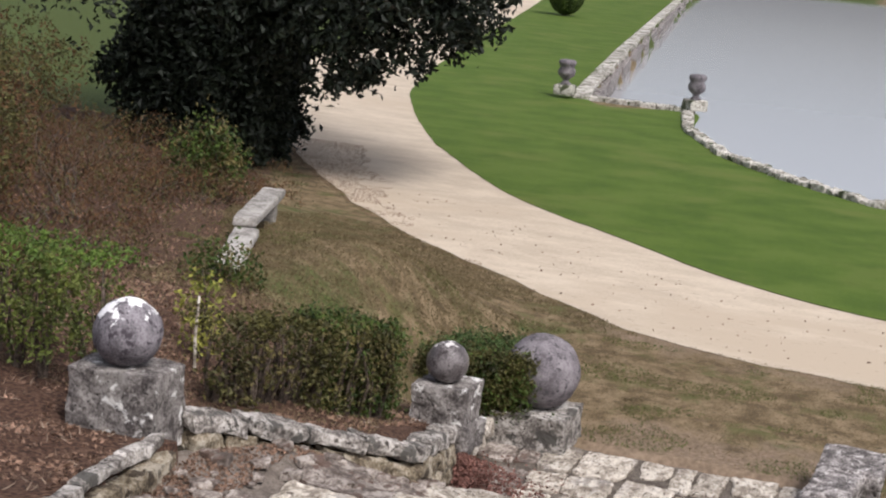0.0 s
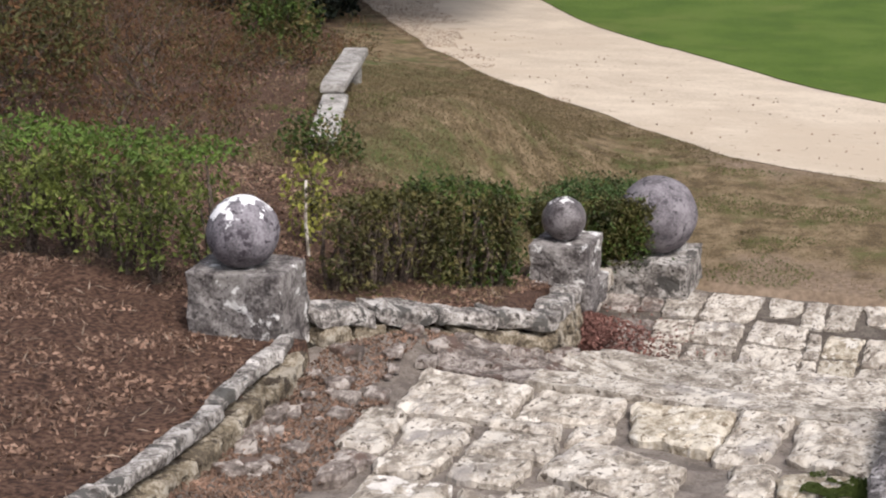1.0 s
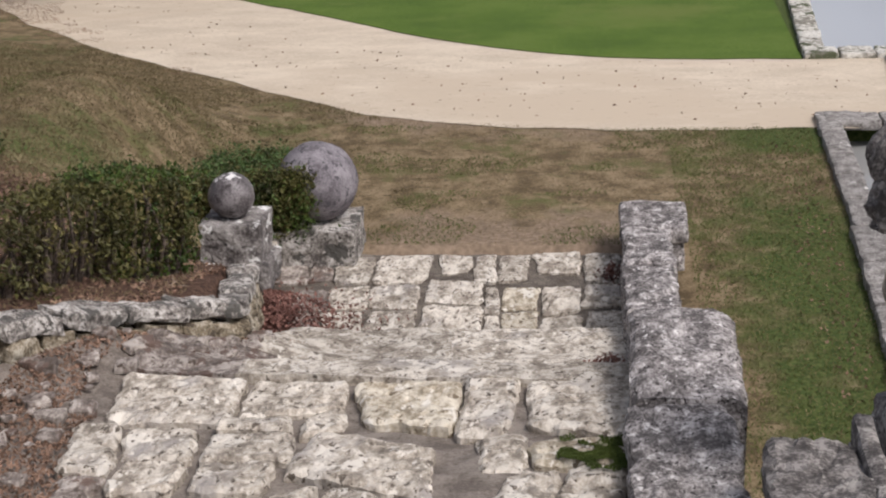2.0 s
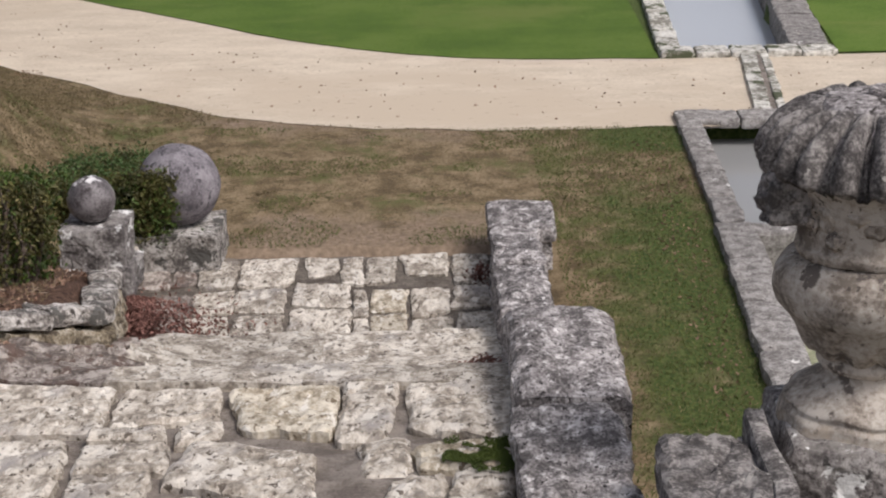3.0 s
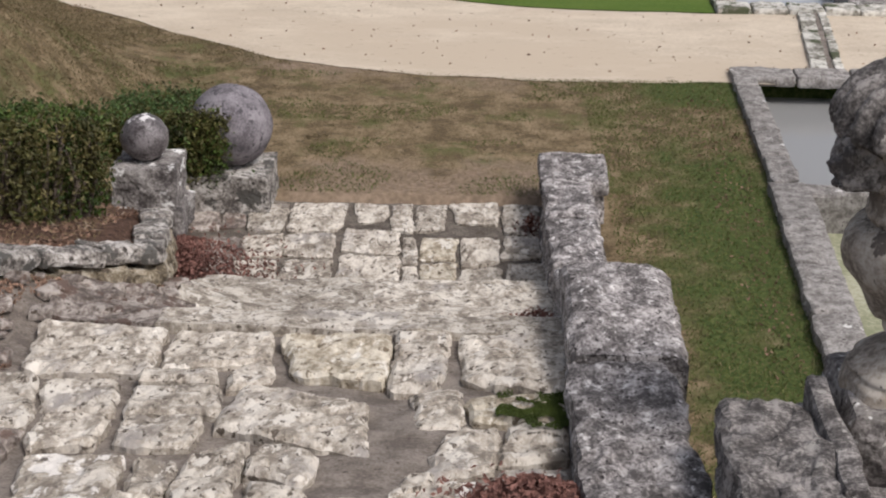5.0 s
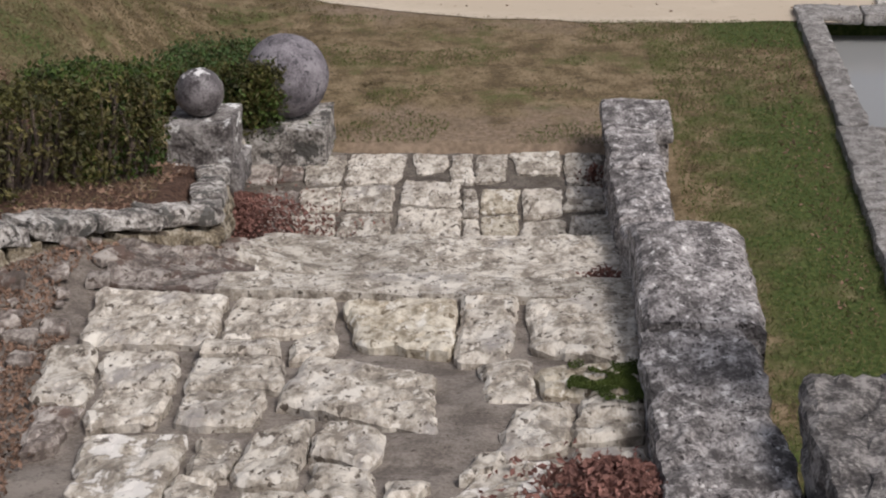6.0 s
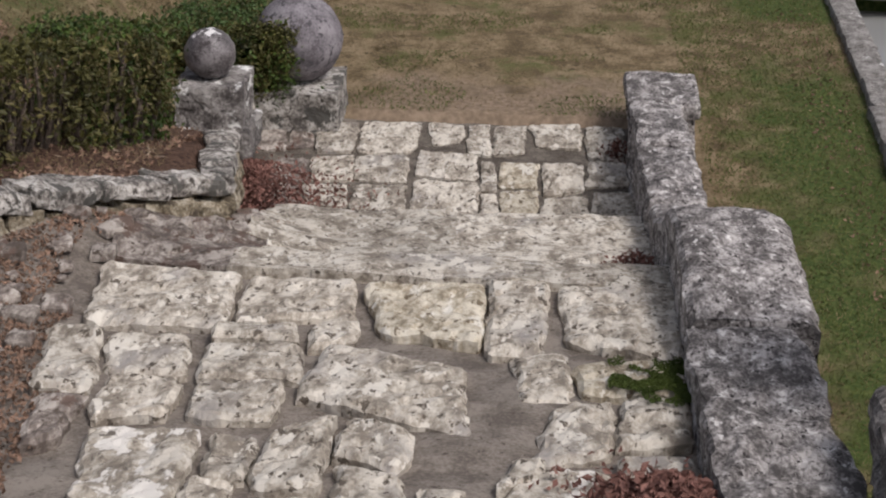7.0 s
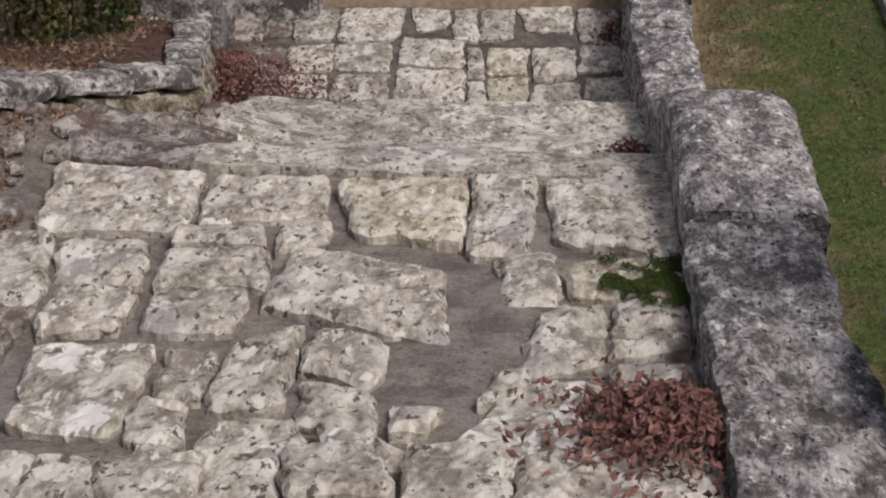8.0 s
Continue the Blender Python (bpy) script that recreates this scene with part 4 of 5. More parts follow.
channel = thing("channel_kerb", "pale grey stone kerb round the water channel", "channel")
for i in range(5):
    part("kerb_stone", block(2.02 + 0.35 * i, 2.36 + 0.35 * i, 16.46, 16.78, -0.5, 0.07, 260 + i, 0.01), MOATSTONE, channel)
for i in range(9):
    y0, x = 16.8 + 0.77 * i, 2.03 + 0.04 * i
    part("kerb_stone", block(x, x + 0.24, y0, y0 + 0.76, -0.5, 0.07, 270 + i, 0.014, turn=-3), MOATSTONE, channel)
    x = 3.38 + 0.075 * i
    part("kerb_stone", block(x, x + 0.4, y0, y0 + 0.76, -0.5, 0.07, 290 + i, 0.014, turn=-5), KERB, channel)
gutter = thing("stone_gutter", "narrow pale stone gutter crossing the gravel path", "gutter")
for i in range(6):
    y0, x = 14.2 + 0.38 * i, 2.58 + 0.04 * i
    part("gutter_stone", block(x, x + 0.15, y0, y0 + 0.37, -0.12, 0.045, 310 + i, 0.008, turn=-6, bevel=0.012), MOATSTONE, gutter)
    part("gutter_stone", block(x + 0.2, x + 0.28, y0, y0 + 0.37, -0.12, 0.045, 320 + i, 0.008, turn=-6, bevel=0.012), MOATSTONE, gutter)
    part("gutter_bed", block(x + 0.13, x + 0.22, y0, y0 + 0.37, -0.14, 0.03, 330 + i, 0.004, turn=-6, bevel=0.01), MORTAR, gutter)

# ---- moat edge ----
moat_wall = thing("moat_wall", "whitish weathered stone wall edging the moat", "wall")
FAR_BANK = [(-7.95, 34.6, 0.12), (-10.4, 49, 0.12), (-17.85, 95, 0.12), (-24.5, 138, 0.12)]
run_of_stones(moat_wall, "coping_stone", FAR_BANK, 60, 0.36, 0.14, -1, MOATSTONE, 401)
run_of_stones(moat_wall, "wall_stone", [(x + 0.08, y, z - 0.19) for x, y, z in FAR_BANK], 40, 0.4, 0.9, -1, GREY, 471)
run_of_stones(moat_wall, "coping_stone", [(-7.9, 34.4, 0.1), (-5.3, 34.3, 0.1)], 7, 0.3, 0.6, 1, MOATSTONE, 521)
run_of_stones(moat_wall, "edge_stone", [(-5.25, 34.4, 0.1), (-4.65, 31.2, 0.1), (-3.4, 28.05, 0.1), (-2.05, 26.1, 0.1), (-0.65, 24.65, 0.1), (0.8, 23.8, 0.1), (2.1, 23.45, 0.1)], 46, 0.22, 0.55, -1, MOATSTONE, 541, 0.03)


def far_urn(x, y):
    e = thing("moat_urn", "small grey stone vase on a pale block by the moat", "urn", "moat urns")
    e.location = (x, y, 0.08)
    part("base", block(-0.2, 0.2, -0.2, 0.2, 0, 0.22, 601, 0.01), MOATSTONE, e)
    part("vase", lathe([(0.1, 0.2), (0.12, 0.24), (0.06, 0.3), (0.07, 0.33), (0.17, 0.42), (0.19, 0.52), (0.14, 0.6), (0.17, 0.63), (0.19, 0.7), (0.15, 0.74), (0.04, 0.76)], 28, 0.012), BALL, e, flat=False)
    return e


first_urn = far_urn(-8.0, 34.2)
copy_thing(first_urn, pose(-5.22, 34.3, 0.08, 0, 0, 40))

# ---- stone benches ----
def bench_at(label, x, y, z, turn, length, ground):
    e = thing("stone_bench", label, "bench", "stone benches")
    e.matrix_world = pose(x, y, ground, 0, 0, turn)
    h = z - ground
    part("seat", block(-0.1, 0.095, 0, length, h - 0.08, h, 611 + int(z * 10), 0.008), BENCH, e)
    for yy in (0.12, length - 0.28):
        part("support", block(-0.06, 0.06, yy, yy + 0.14, -0.1, h - 0.07, 613, 0.006), BENCH, e)
    return e


bench_at("weathered pale stone bench slab on the bank", -4.43, 11.05, 1.2, 15.8, 1.48, 0.97)
bench_at("lower weathered pale stone bench slab beside the shrubs", -3.94, 9.75, 1.12, 19.7, 1.4, 1.0)


# ---- plants ----
def leaf_mesh(name, points, size, mat, upright=0.0, slim=0.55, seed=0):
    """Many small leaves, each a folded diamond, at the given points."""
    rng = np.random.default_rng(seed)
    p = np.asarray(points, dtype=float)
    k = len(p)
    d = rng.normal(size=(k, 3))
    d[:, 2] = d[:, 2] * (1 - upright) + upright * 1.5
    d /= np.linalg.norm(d, axis=1)[:, None]
    s = rng.normal(size=(k, 3))
    s -= (s * d).sum(1)[:, None] * d
    s /= np.linalg.norm(s, axis=1)[:, None]
    ln = size * rng.uniform(0.6, 1.3, size=(k, 1))
    fold = np.cross(d, s) * ln * 0.15
    v = np.empty((k, 4, 3))
    v[:, 0], v[:, 1], v[:, 2], v[:, 3] = p - d * ln * 0.5, p + s * ln * slim * 0.5 + fold, p + d * ln * 0.5, p - s * ln * slim * 0.5 + fold
    me = bpy.data.meshes.new(name)
    idx = np.arange(k * 4).reshape(-1, 4)
    me.from_pydata(v.reshape(-1, 3).tolist(), [], idx.tolist())
    me.materials.append(mat)
    return me


def leaves(name, points, size, mat, parent=None, label="", **kw):
    ob = new(name, leaf_mesh(name, points, size, mat, **kw))
    ob.parent = parent
    return tagged(ob, label)


def limb(points, r0, r1, mat, name, parent, sides=7):
    """A tapered, slightly bent limb."""
    bm = bmesh.new()
    rings = []
    for i, p in enumerate(points):
        r = r0 + (r1 - r0) * i / (len(points) - 1)
        q = Vector(p) + noise.noise_vector(Vector(p) * 3) * r * 0.8
        rings.append([bm.verts.new(q + Vector((r * math.cos(2 * math.pi * j / sides), r * math.sin(2 * math.pi * j / sides), 0))) for j in range(sides)])
    for a, b in zip(rings, rings[1:]):
        for j in range(sides):
            bm.faces.new((a[j], a[(j + 1) % sides], b[(j + 1) % sides], b[j]))
    bm.faces.new(rings[-1])
    return part(name, bm, mat, parent, flat=False)


rng = np.random.default_rng(5)


def clumped(count, sample, clumps, spread):
    """Points gathered in clumps, so that gaps show between them."""
    centres = np.array([sample() for _ in range(clumps)])
    return centres[rng.integers(0, clumps, count)] + rng.normal(size=(count, 3)) * spread


def hedge_run(label, a, b, depth, top_a, top_b, base_a, base_b, n_leaf, stems, mats, low=0.05):
    """A clipped hedge from a to b; leaves sit mostly in an outer shell, stems show below."""
    e = thing("hedge", label, "hedge", "hedges")
    a, b = Vector((*a, 0)), Vector((*b, 0))
    d = b - a
    nrm = Vector((-d.y, d.x, 0)).normalized()
    if nrm.y < 0:
        nrm = -nrm

    def pt(u, w, h):
        base, top = base_a + (base_b - base_a) * u, top_a + (top_b - top_a) * u
        q = a + d * u + nrm * depth * w
        return (q.x, q.y, base + (top - base) * h)

    def shell():
        u, w, h = rng.random(), rng.random(), low + (1 - low) * rng.random() ** 0.8
        if rng.random() < 0.55:
            w = 0.06 * rng.random()
        return pt(u, w, h)

    def crown():
        return pt(rng.random(), rng.random(), 0.96 + 0.05 * rng.random())

    leaves("foliage", clumped(n_leaf, shell, n_leaf // 28, 0.035), 0.034, mats[0], e, seed=3)
    leaves("browning_foliage", clumped(n_leaf // 2, shell, n_leaf // 40, 0.05), 0.032, mats[1], e, "sparse browning leaves", seed=4)
    leaves("clipped_top", clumped(n_leaf // 2, crown, n_leaf // 24, 0.03), 0.032, mats[2], e, "brighter clipped top growth", seed=5)
    for i in range(stems):
        u = (i + 0.5) / stems + 0.04 * (rng.random() - 0.5)
        w = 0.12 + 0.4 * rng.random()
        foot = Vector(pt(u, w, -0.03))
        for k in range(5):
            tip = Vector(pt(min(1, max(0, u + 0.3 * (rng.random() - 0.5) / max(1, stems) * 3)), rng.random() * 0.7, 0.6 + 0.4 * rng.random()))
            mid = foot.lerp(tip, 0.45) + Vector((rng.normal() * 0.03, rng.normal() * 0.03, 0.03))
            limb([foot, mid, tip], 0.026 if k == 0 else 0.016, 0.005, TWIG, "stem", e, 6)
    return e


hedge_run("clipped box hedge with bare stems and bright green top", (-6.6, 6.75), (-3.12, 6.42), 0.55, 1.82, 1.78, 1.16, 1.1, 9500, 17, (SUNHEDGE, SUNHEDGE, TOPHEDGE), 0.3)
hedge_run("browning clipped hedge behind the low wall", (-2.6, 7.0), (-2.1, 8.35), 0.32, 1.47, 1.22, 0.96, 0.68, 2700, 14, (OLIVE, BROWNHEDGE, OLIVE), 0.12)
hedge_run("dense green hedge end beside a stone ball", (-2.38, 7.9), (-2.16, 8.5), 0.4, 1.3, 1.18, 0.72, 0.64, 5500, 2, (BOX, BOX, BOX), 0.06)
hedge_run("small dark hedge stub pressed against a stone ball", (-2.3, 10.4), (-1.84, 10.38), 0.1, 0.58, 0.61, 0.2, 0.24, 4200, 3, (OLIVE, BOX, OLIVE), 0.02)
hedge_run("low green hedge with a flat clipped top", (-2.75, 10.6), (-2.13, 10.58), 0.8, 0.5, 0.54, 0.1, 0.1, 5200, 3, (OLIVE, OLIVE, FLATTOP), 0.3)


def shrub(label, x, y, r, h, n, mats, size=0.045, stems=9, name="shrub", slim=0.55, upright=0.0):
    e = thing(name, label, "shrub")
    z = bank(x, y)

    def inside_crown():
        a, q = rng.random() * 2 * math.pi, math.sqrt(rng.random())
        return (x + r * q * math.cos(a), y + r * q * math.sin(a), z + h * (0.08 + 0.92 * rng.random() * (1 - 0.45 * q)))

    leaves("foliage", clumped(n, inside_crown, max(6, n // 14), 0.05), size, mats[0], e, seed=int(abs(x * 10)), slim=slim, upright=upright)
    if len(mats) > 1:
        leaves("withered_foliage", clumped(n // 2, inside_crown, max(5, n // 20), 0.06), size, mats[1], e, "withered leaves", seed=int(abs(y * 10)), slim=slim, upright=upright)
    for i in range(stems):
        tip = Vector(inside_crown())
        foot = Vector((x + rng.normal() * r * 0.15, y + rng.normal() * r * 0.15, z - 0.03))
        limb([foot, foot.lerp(tip, 0.5) + Vector((rng.normal() * 0.05, rng.normal() * 0.05, 0.05)), tip], 0.012, 0.004, TWIG, "stem", e, 5)
    return e


for x, y, r, h, n in ((-5.0, 9.3, 0.7, 0.5, 900), (-5.9, 10.8, 0.9, 0.7, 1500), (-6.9, 12.4, 1.0, 0.9, 1700), (-8.0, 13.9, 1.0, 1.0, 1700), (-6.1, 12.6, 0.6, 0.5, 900),
                      (-7.0, 15.5, 1.1, 0.6, 1400), (-8.8, 17.0, 1.2, 0.8, 1500), (-10.2, 15.8, 1.2, 1.1, 1600), (-4.7, 8.2, 0.5, 0.35, 700), (-6.2, 13.9, 0.7, 0.4, 800)):
    shrub("rusty brown withered undergrowth on the leaf-strewn bank", x, y, r, 0.8 * h, int(1.3 * n), (SCRUB, OLIVE), 0.05, 18, slim=0.2, upright=0.7)
for x, y, r, h in ((-6.7, 10.1, 0.7, 1.3), (-7.4, 11.4, 0.7, 1.3), (-8.2, 12.5, 0.8, 1.5), (-9.3, 14.2, 0.9, 1.6), (-10.4, 16.6, 1.1, 1.8), (-11.8, 18.4, 1.2, 1.7)):
    shrub("dull green wild shrub among brown undergrowth", x, y, r, h, 2200, (OLIVE, SCRUB), 0.05, 14)
shrub("fresh green young bush under the dark tree", -6.95, 15.4, 0.42, 0.95, 1500, (BOX, BROWNHEDGE), 0.06, 10)
shrub("small green bush at the bench end", -3.82, 9.45, 0.22, 0.3, 600, (BOX, BROWNHEDGE), 0.04, 6)
shrub("yellow-green sapling with slender stem beside the hedge", -3.1, 7.72, 0.1, 0.74, 380, (YELLOW,), 0.04, 4, "sapling")
stake = thing("garden_stake", "thin pale wooden stake in the bed", "stake")
limb([(-3.02, 7.5, bank(-3.02, 7.5) - 0.05), (-3.03, 7.5, bank(-3.02, 7.5) + 0.2), (-3.03, 7.52, bank(-3.02, 7.5) + 0.42)], 0.011, 0.008, PALE, "shaft", stake, 6)


def dry_plant(label, x, y, zf, r, h, n, mat):
    e = thing("dry_plant", label, "plant", "dry plants")

    def inside_clump():
        a, q = rng.random() * 2 * math.pi, math.sqrt(rng.random())
        q = min(1.5, abs(rng.normal()) * 0.55)
        px, py = x + r * q * math.cos(a), y + r * 1.3 * q * math.sin(a)
        return (min(px, 0.19), py, zf(py) + 0.02 + h * rng.random() * max(0.15, 1 - q * 0.8))

    leaves("foliage", [inside_clump() for _ in range(n)], 0.029, mat, e, seed=7)
    for _ in range(10):
        tip = Vector(inside_clump())
        limb([(x, y, zf(y)), Vector((x, y, zf(y))).lerp(tip, 0.6) + Vector((0, 0, 0.03)), tip], 0.006, 0.002, REDLEAF, "stem", e, 4)
    return e


dry_plant("reddish dried plant clump on the landing stones", -1.84, 8.92, lambda y: 0.0, 0.54, 0.36, 5600, REDLEAF)
dry_plant("dark red dried plant against the parapet foot", 0.04, 4.36, lambda y: ramp_z(y) + 0.02, 0.24, 0.13, 2600, REDLEAF)
dry_plant("small red weed at the parapet end", 0.13, 10.1, lambda y: 0.0, 0.12, 0.12, 160, REDLEAF)
dry_plant("red weeds in the corner below the parapet", 0.12, 7.4, lambda y: ramp_z(y), 0.14, 0.08, 160, REDLEAF)
moss = thing("moss_patch", "damp green moss against the parapet foot", "moss")
moss_points = [(0.19 - 0.26 * rng.random() ** 1.8, 5.4 + 0.24 * (rng.random() + rng.random() - 1), 0.0) for _ in range(9000)]
moss_points = [p for p in moss_points if noise.noise(Vector((p[0] * 14, p[1] * 10, 3))) + 2.4 * (p[0] - 0.06) - 1.5 * abs(p[1] - 5.42) > -0.2]
leaves("moss_cover", moss_points, 0.012, MOSS, moss, upright=0.3)
for v in moss.children[0].data.vertices:
    v.co.z += ramp_z(v.co.y) + 0.038


def big_tree():
    e = thing("evergreen_tree", "large dark evergreen tree with low sweeping branches", "tree")
    e.location = (0.5, -1.2, 0.0)
    limb([(-9.9, 21.6, -0.1), (-9.8, 21.5, 1.5), (-9.9, 21.6, 4), (-10, 21.7, 9)], 0.4, 0.1, BARK, "trunk", e, 12)
    limb([(-9.2, 21.5, -0.1), (-9.22, 21.5, 1.2), (-9.3, 21.6, 3)], 0.13, 0.08, BARK, "trunk", e, 9)
    tips = [(-6.2, 21.2, 3.0), (-7.0, 20.7, 2.4), (-7.6, 21.6, 2.2), (-5.9, 21.8, 3.6), (-11.5, 21.4, 3), (-10.8, 20.4, 3.5), (-6.6, 21.4, 4.6)]
    for t in tips:
        limb([(-9.85, 21.5, 2.6), ((t[0] - 9.8) / 2, (t[1] + 21.5) / 2, t[2] + 0.9), t], 0.14, 0.03, BARK, "limb", e, 8)

    def column():
        while True:
            x, y, z = rng.uniform(-11.3, -9.12), rng.uniform(20.3, 23.2), rng.uniform(0.0, 4.2)
            left = -10.8 + 0.2 * math.sin(z * 4)
            low = float(np.interp(x, (-11.8, -10.3, -9.7, -9.0, -8.5), (0.15, 0.15, 0.5, 0.1, 0.0)))
            if x > left and z > low:
                return (x, y, z)

    def sweep():
        while True:
            x, y, z = rng.uniform(-8.7, -5.5), rng.uniform(20.3, 22.6), rng.uniform(0.9, 4.5)
            low = float(np.interp(x, (-8.7, -8.3, -7.9, -7.4, -6.7, -6.0, -5.5), (1.35, 1.35, 1.0, 1.35, 1.7, 2.0, 3.0)))
            if z > low + 0.35 * abs(noise.noise(Vector((x * 2.3, y, 0)))):
                return (x, y, z)

    def top():
        while True:
            q = Vector((rng.uniform(-1, 1), rng.uniform(-1, 1), rng.uniform(-0.4, 1)))
            if q.length < 1 and q.length > 0.55:
                return (-9.3 + q.x * 3.6, 21.6 + q.y * 3.0, 4.4 + q.z * 5.5)

    def skirt():
        return (rng.uniform(-9.75, -8.85), rng.uniform(20.7, 21.9), rng.uniform(0.12, 4.3))

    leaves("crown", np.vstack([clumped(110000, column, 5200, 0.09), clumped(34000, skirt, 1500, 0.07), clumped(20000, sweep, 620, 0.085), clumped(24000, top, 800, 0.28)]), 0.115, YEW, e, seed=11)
    return e


big_tree()
topiary = thing("topiary_bush", "clipped dark green topiary ball on the lawn", "bush")
ball = [Vector((rng.normal(), rng.normal(), rng.normal())).normalized() for _ in range(5000)]
leaves("foliage", [(-16.4 + v.x * 0.72, 65.3 + v.y * 0.72, 1.0 + v.z * (0.6 if v.z > 0 else 0.9)) for v in ball], 0.16, BOX, topiary)
limb([(-16.4, 65.3, 0), (-16.4, 65.3, 0.5), (-16.4, 65.3, 1.0)], 0.1, 0.08, BARK, "trunk", topiary)


# ---- fallen leaves and grass ----
def scatter(name, count, x0, x1, y0, y1, zf, size, mat, label, category, upright=0.0, slim=0.55, keep=None, seed=0):
    r = np.random.default_rng(seed)
    pts = []
    while len(pts) < count:
        x, y = r.uniform(x0, x1), r.uniform(y0, y1)
        if keep is None or keep(x, y):
            pts.append((x, y, zf(x, y) + size * (0.15 if not upright else 0.5)))
    return tagged(leaves(name, pts, size, mat, upright=upright, slim=slim, seed=seed), label, category, kind="stuff")


scatter("fallen_leaves", 16000, -5.2, -2.05, 3.0, 9.6, uneven_ground, 0.032, BROWNLEAF, "brown fallen leaves covering the bed soil", "leaves",
        keep=lambda x, y: x < wall_x(y) - 0.1 and noise.noise(Vector((x * 2.6, y * 2.6, 0))) + 0.7 * noise.noise(Vector((x * 9, y * 9, 1))) > -0.12, seed=1)
scatter("fallen_leaves", 9000, -2.4, -1.2, 3.4, 7.9, lambda x, y: ramp_surface(x, y) - 0.003, 0.022, BROWNLEAF, "brown fallen leaves along the ramp edge", "leaves",
        keep=lambda x, y: wall_x(y) + 0.03 < x < wall_x(y) + (0.14 if y > 5.9 else 0.4) + 0.6 * abs(noise.noise(Vector((x * 3, y * 2, 4)))), seed=2)
scatter("dry_twigs", 1500, -5.2, -2.05, 3.0, 9.6, uneven_ground, 0.07, STRAW, "pale dry twigs and stalks among the fallen leaves", "twigs", slim=0.07, keep=lambda x, y: x < wall_x(y) - 0.12, seed=12)
scatter("fallen_leaves", 420, 1.35, 1.82, 8.0, 13.4, lambda x, y: 0.0, 0.034, BROWNLEAF, "brown leaves gathered along the basin kerb", "leaves", keep=lambda x, y: x < 1.55 + 0.035 * (y - 8), seed=3)
scatter("fallen_leaves", 5000, -9.5, -3.2, 8.5, 19.0, uneven_ground, 0.04, BROWNLEAF, "rust brown leaves on the bank", "leaves", keep=lambda x, y: x < -4.1 - 0.45 * max(0, y - 10.5) + 0.5 * noise.noise(Vector((x, y, 2))), seed=4)

scatter("path_needles", 9000, -9.5, -3.2, 15.3, 23.5, lambda x, y: 0.008, 0.02, BROWNLEAF, "brown needles and leaves dropped on the gravel under the tree", "leaves", slim=0.3,
        keep=lambda x, y: path_y(x) - 0.2 < y < path_y(x) + 2.6 and (23.5 - y) / 8 * noise.noise(Vector((x * 2.5, y * 2.5, 1))) + 0.9 - 0.22 * (x + 8.5) - 0.25 * (y - path_y(x)) > 0.3, seed=15)
scatter("path_leaves", 240, -7.5, 6.0, 13.9, 20.0, lambda x, y: 0.008, 0.034, BROWNLEAF, "small fallen leaves strewn over the gravel", "leaves", keep=lambda x, y: path_y(x) + 0.1 < y < path_y(x) + 2.5, seed=9)


def on_grass(x, y):
    return y < path_y(x) - 0.05 and (y > 10.8 or x > 0.65 or x < wall_x(y) - 0.3)


scatter("dry_grass_blades", 60000, -5.5, 1.85, 6.5, 17.5, uneven_ground, 0.024, BLADE, "short dry straw-coloured grass blades", "grass", 0.75, 0.18, on_grass, 6)
scatter("dry_grass_blades", 46000, -6.4, -1.2, 9.0, 17.5, uneven_ground, 0.036, TURF, "longer dull dry grass on the bank beside the benches", "grass", 0.7, 0.2, lambda x, y: on_grass(x, y) and -4.4 - 0.45 * max(0, y - 10.5) < x < -2.6 + 1.6 * noise.noise(Vector((x * 1.1, y * 1.1, 6))) + 1.2 * noise.noise(Vector((x * 7, y * 7, 2))), 16)
scatter("green_grass_blades", 22000, 0.6, 1.78, 6.0, 13.9, bank, 0.03, GREENBLADE, "short green grass blades beside the basin", "grass", 0.75, 0.18, on_grass, 7)
scatter("green_grass_blades", 12000, -5.0, 0.6, 10.8, 14.0, uneven_ground, 0.03, GREENBLADE, "green grass tufts in dry turf", "grass", 0.75, 0.18, lambda x, y: on_grass(x, y) and noise.noise(Vector((x * 1.3, y * 1.6, 8))) > 0.12, 8)

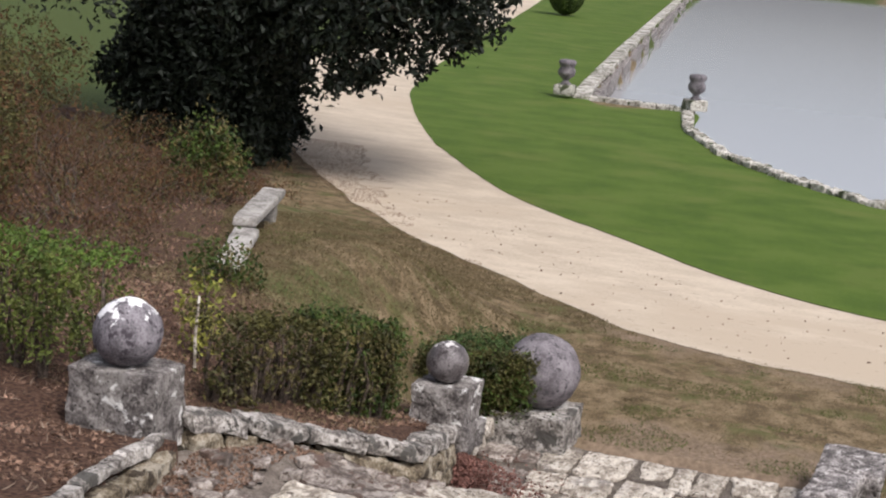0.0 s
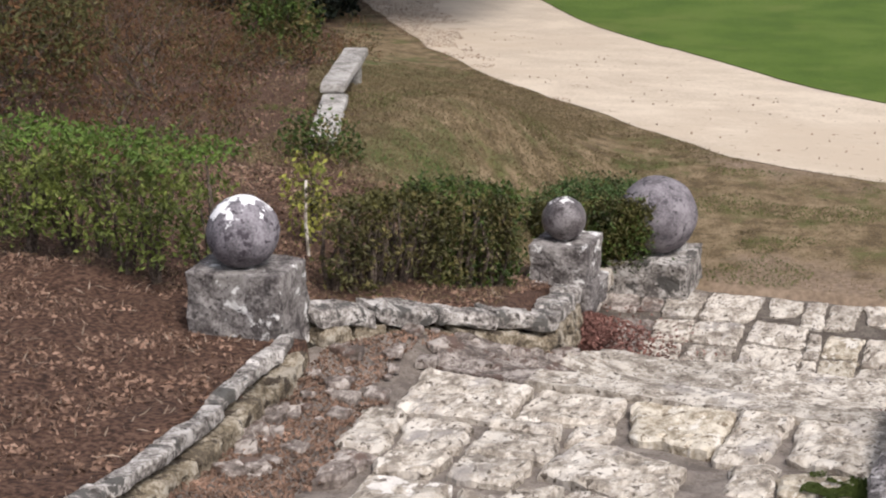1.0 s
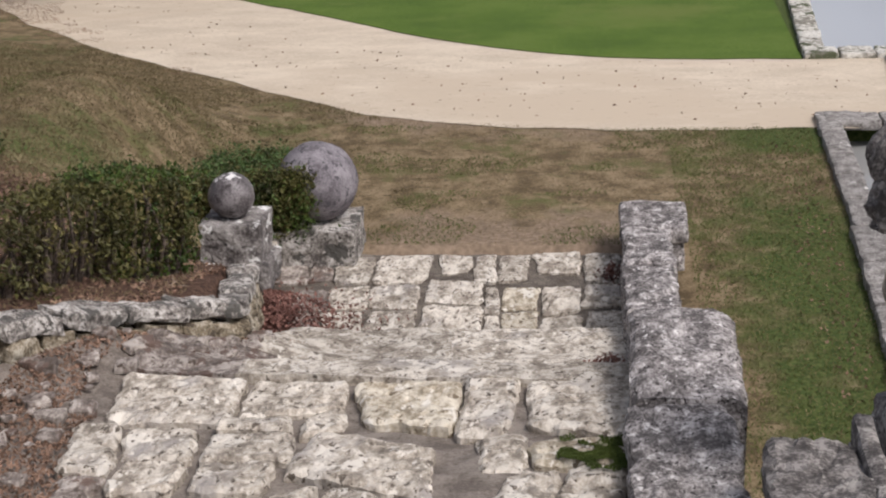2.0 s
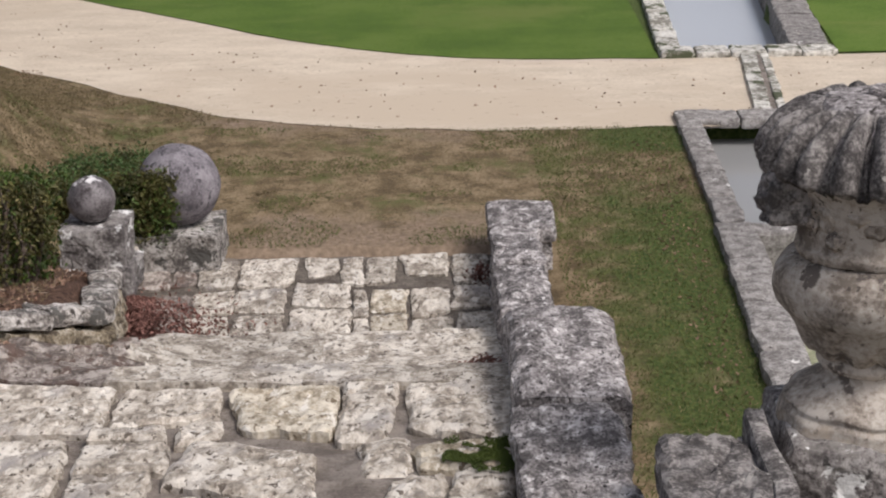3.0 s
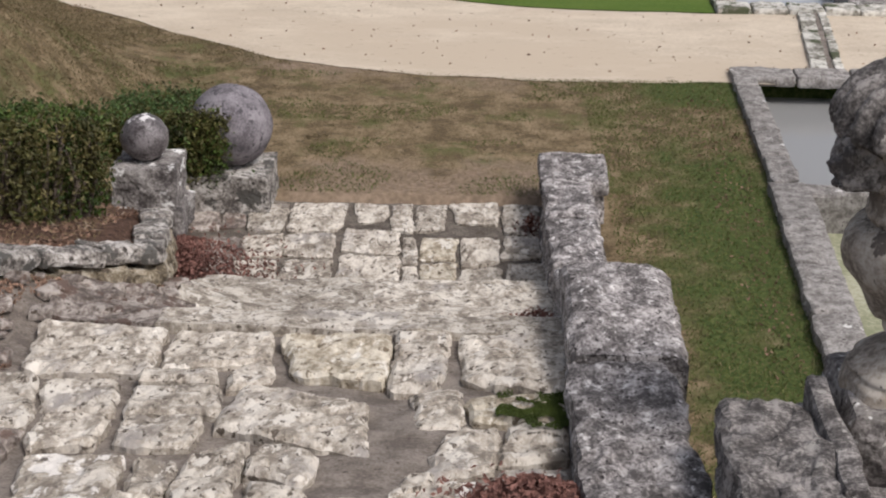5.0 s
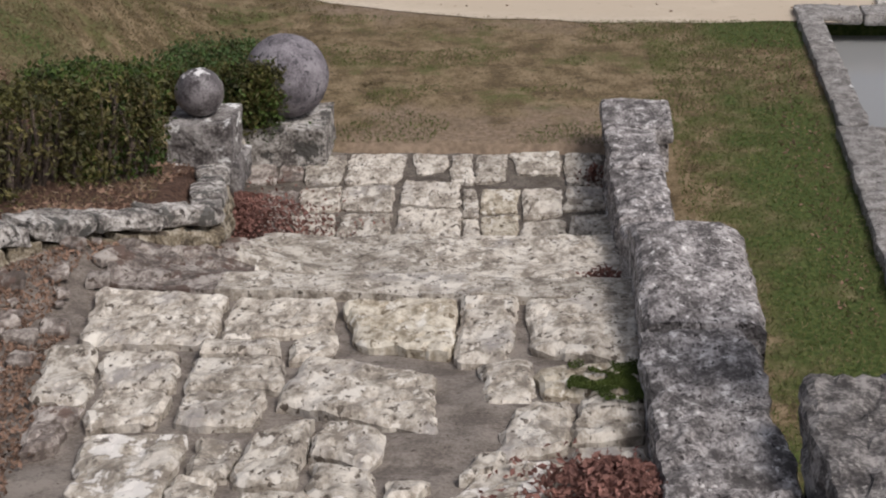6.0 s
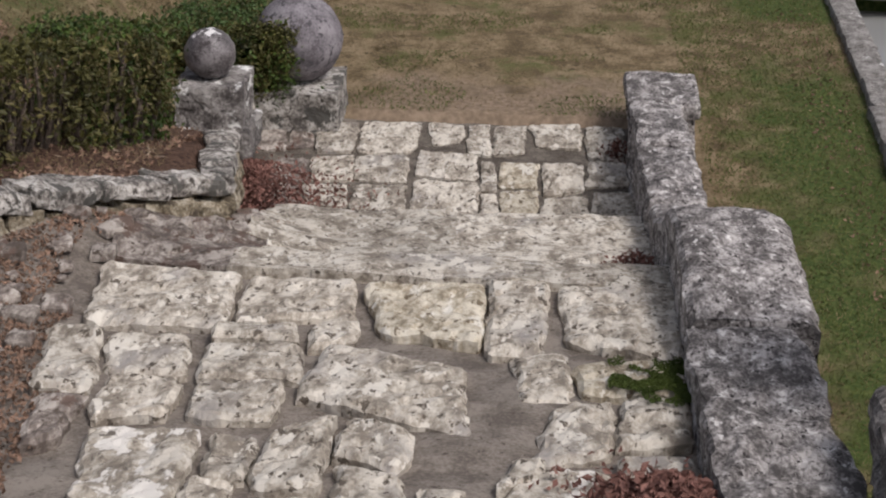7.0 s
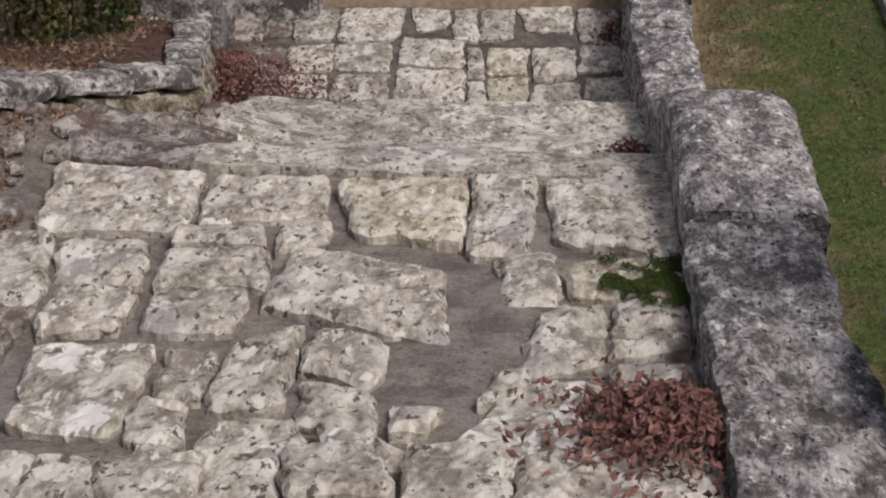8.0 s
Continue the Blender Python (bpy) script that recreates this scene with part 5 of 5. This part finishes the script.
# ---- rubble along the ramp edge ----
rubble_rng = random.Random(21)
for i in range(110):
    y = rubble_rng.uniform(4.6, 8.1)
    x = wall_x(y) + 0.05 + abs(rubble_rng.gauss(0, 0.24))
    if x > (-1.95 if y < 6.5 else -1.6):
        continue
    r = rubble_rng.uniform(0.015, 0.05)
    part("rubble_stone", block(x - r, x + r, y - r * 1.2, y + r * 1.2, ramp_surface(x, y) - r * 0.5, ramp_surface(x, y) + r * 0.5, 700 + i, r * 0.25, turn=rubble_rng.uniform(0, 90), cuts=3, bevel=r * 0.4), DIRTY, ramp_ob)

# ---- paving stones ----
k = 0
for courses, owner, zf, lift in ((CREST, ramp_ob, ramp_surface, 0.024), (UPPER_MIDDLE, ramp_ob, ramp_surface, 0.02), (LOWER_MIDDLE, ramp_ob, ramp_surface, 0.022), (NEAR, ramp_ob, ramp_surface, 0.022),
                                 (NOSING, ramp_ob, ramp_surface, 0.05), (TOP_COURSES, ramp_ob, ramp_surface, 0.03), (FAR_LANDING, landing_ob, lambda x, y: 0.0, 0.009),
                                 (MID_LANDING, landing_ob, lambda x, y: 0.0, 0.008), (NEAR_LANDING, landing_ob, lambda x, y: 0.0, 0.008), (MORE_LANDING, landing_ob, lambda x, y: 0.0, 0.01)):
    for row, stone in enumerate(courses):
        k += 1
        kind_of_stone = PALE
        if (courses is LOWER_MIDDLE and row == 3) or (courses is NEAR and row in (1, 5)):
            kind_of_stone = CHALK
        elif (courses is CREST and row == 2) or (courses is UPPER_MIDDLE and row == 8) or (owner == landing_ob and abs(stone[0] + 0.43) < 0.02):
            kind_of_stone = BUFF
        elif (courses is UPPER_MIDDLE and row == 1) or (courses is NOSING and row == 0) or (owner == landing_ob and stone[0] < -1.7):
            kind_of_stone = DIRTY
        part("paving_stone", flag(*stone, zf, lift + (0.003 if owner == landing_ob else 0.007) * math.sin(k * 2.4), k, *((0.009, 0.006) if owner == landing_ob else (-0.003, 0.014))), kind_of_stone, owner)
for x0, x1, y0, y1 in WORN_STEP:
    k += 1
    part("paving_stone", slab(x0, x1, y0, y1, ramp_surface, 0.018, k, worn=True), DIRTY if x0 < -1.9 else PALE, ramp_ob)
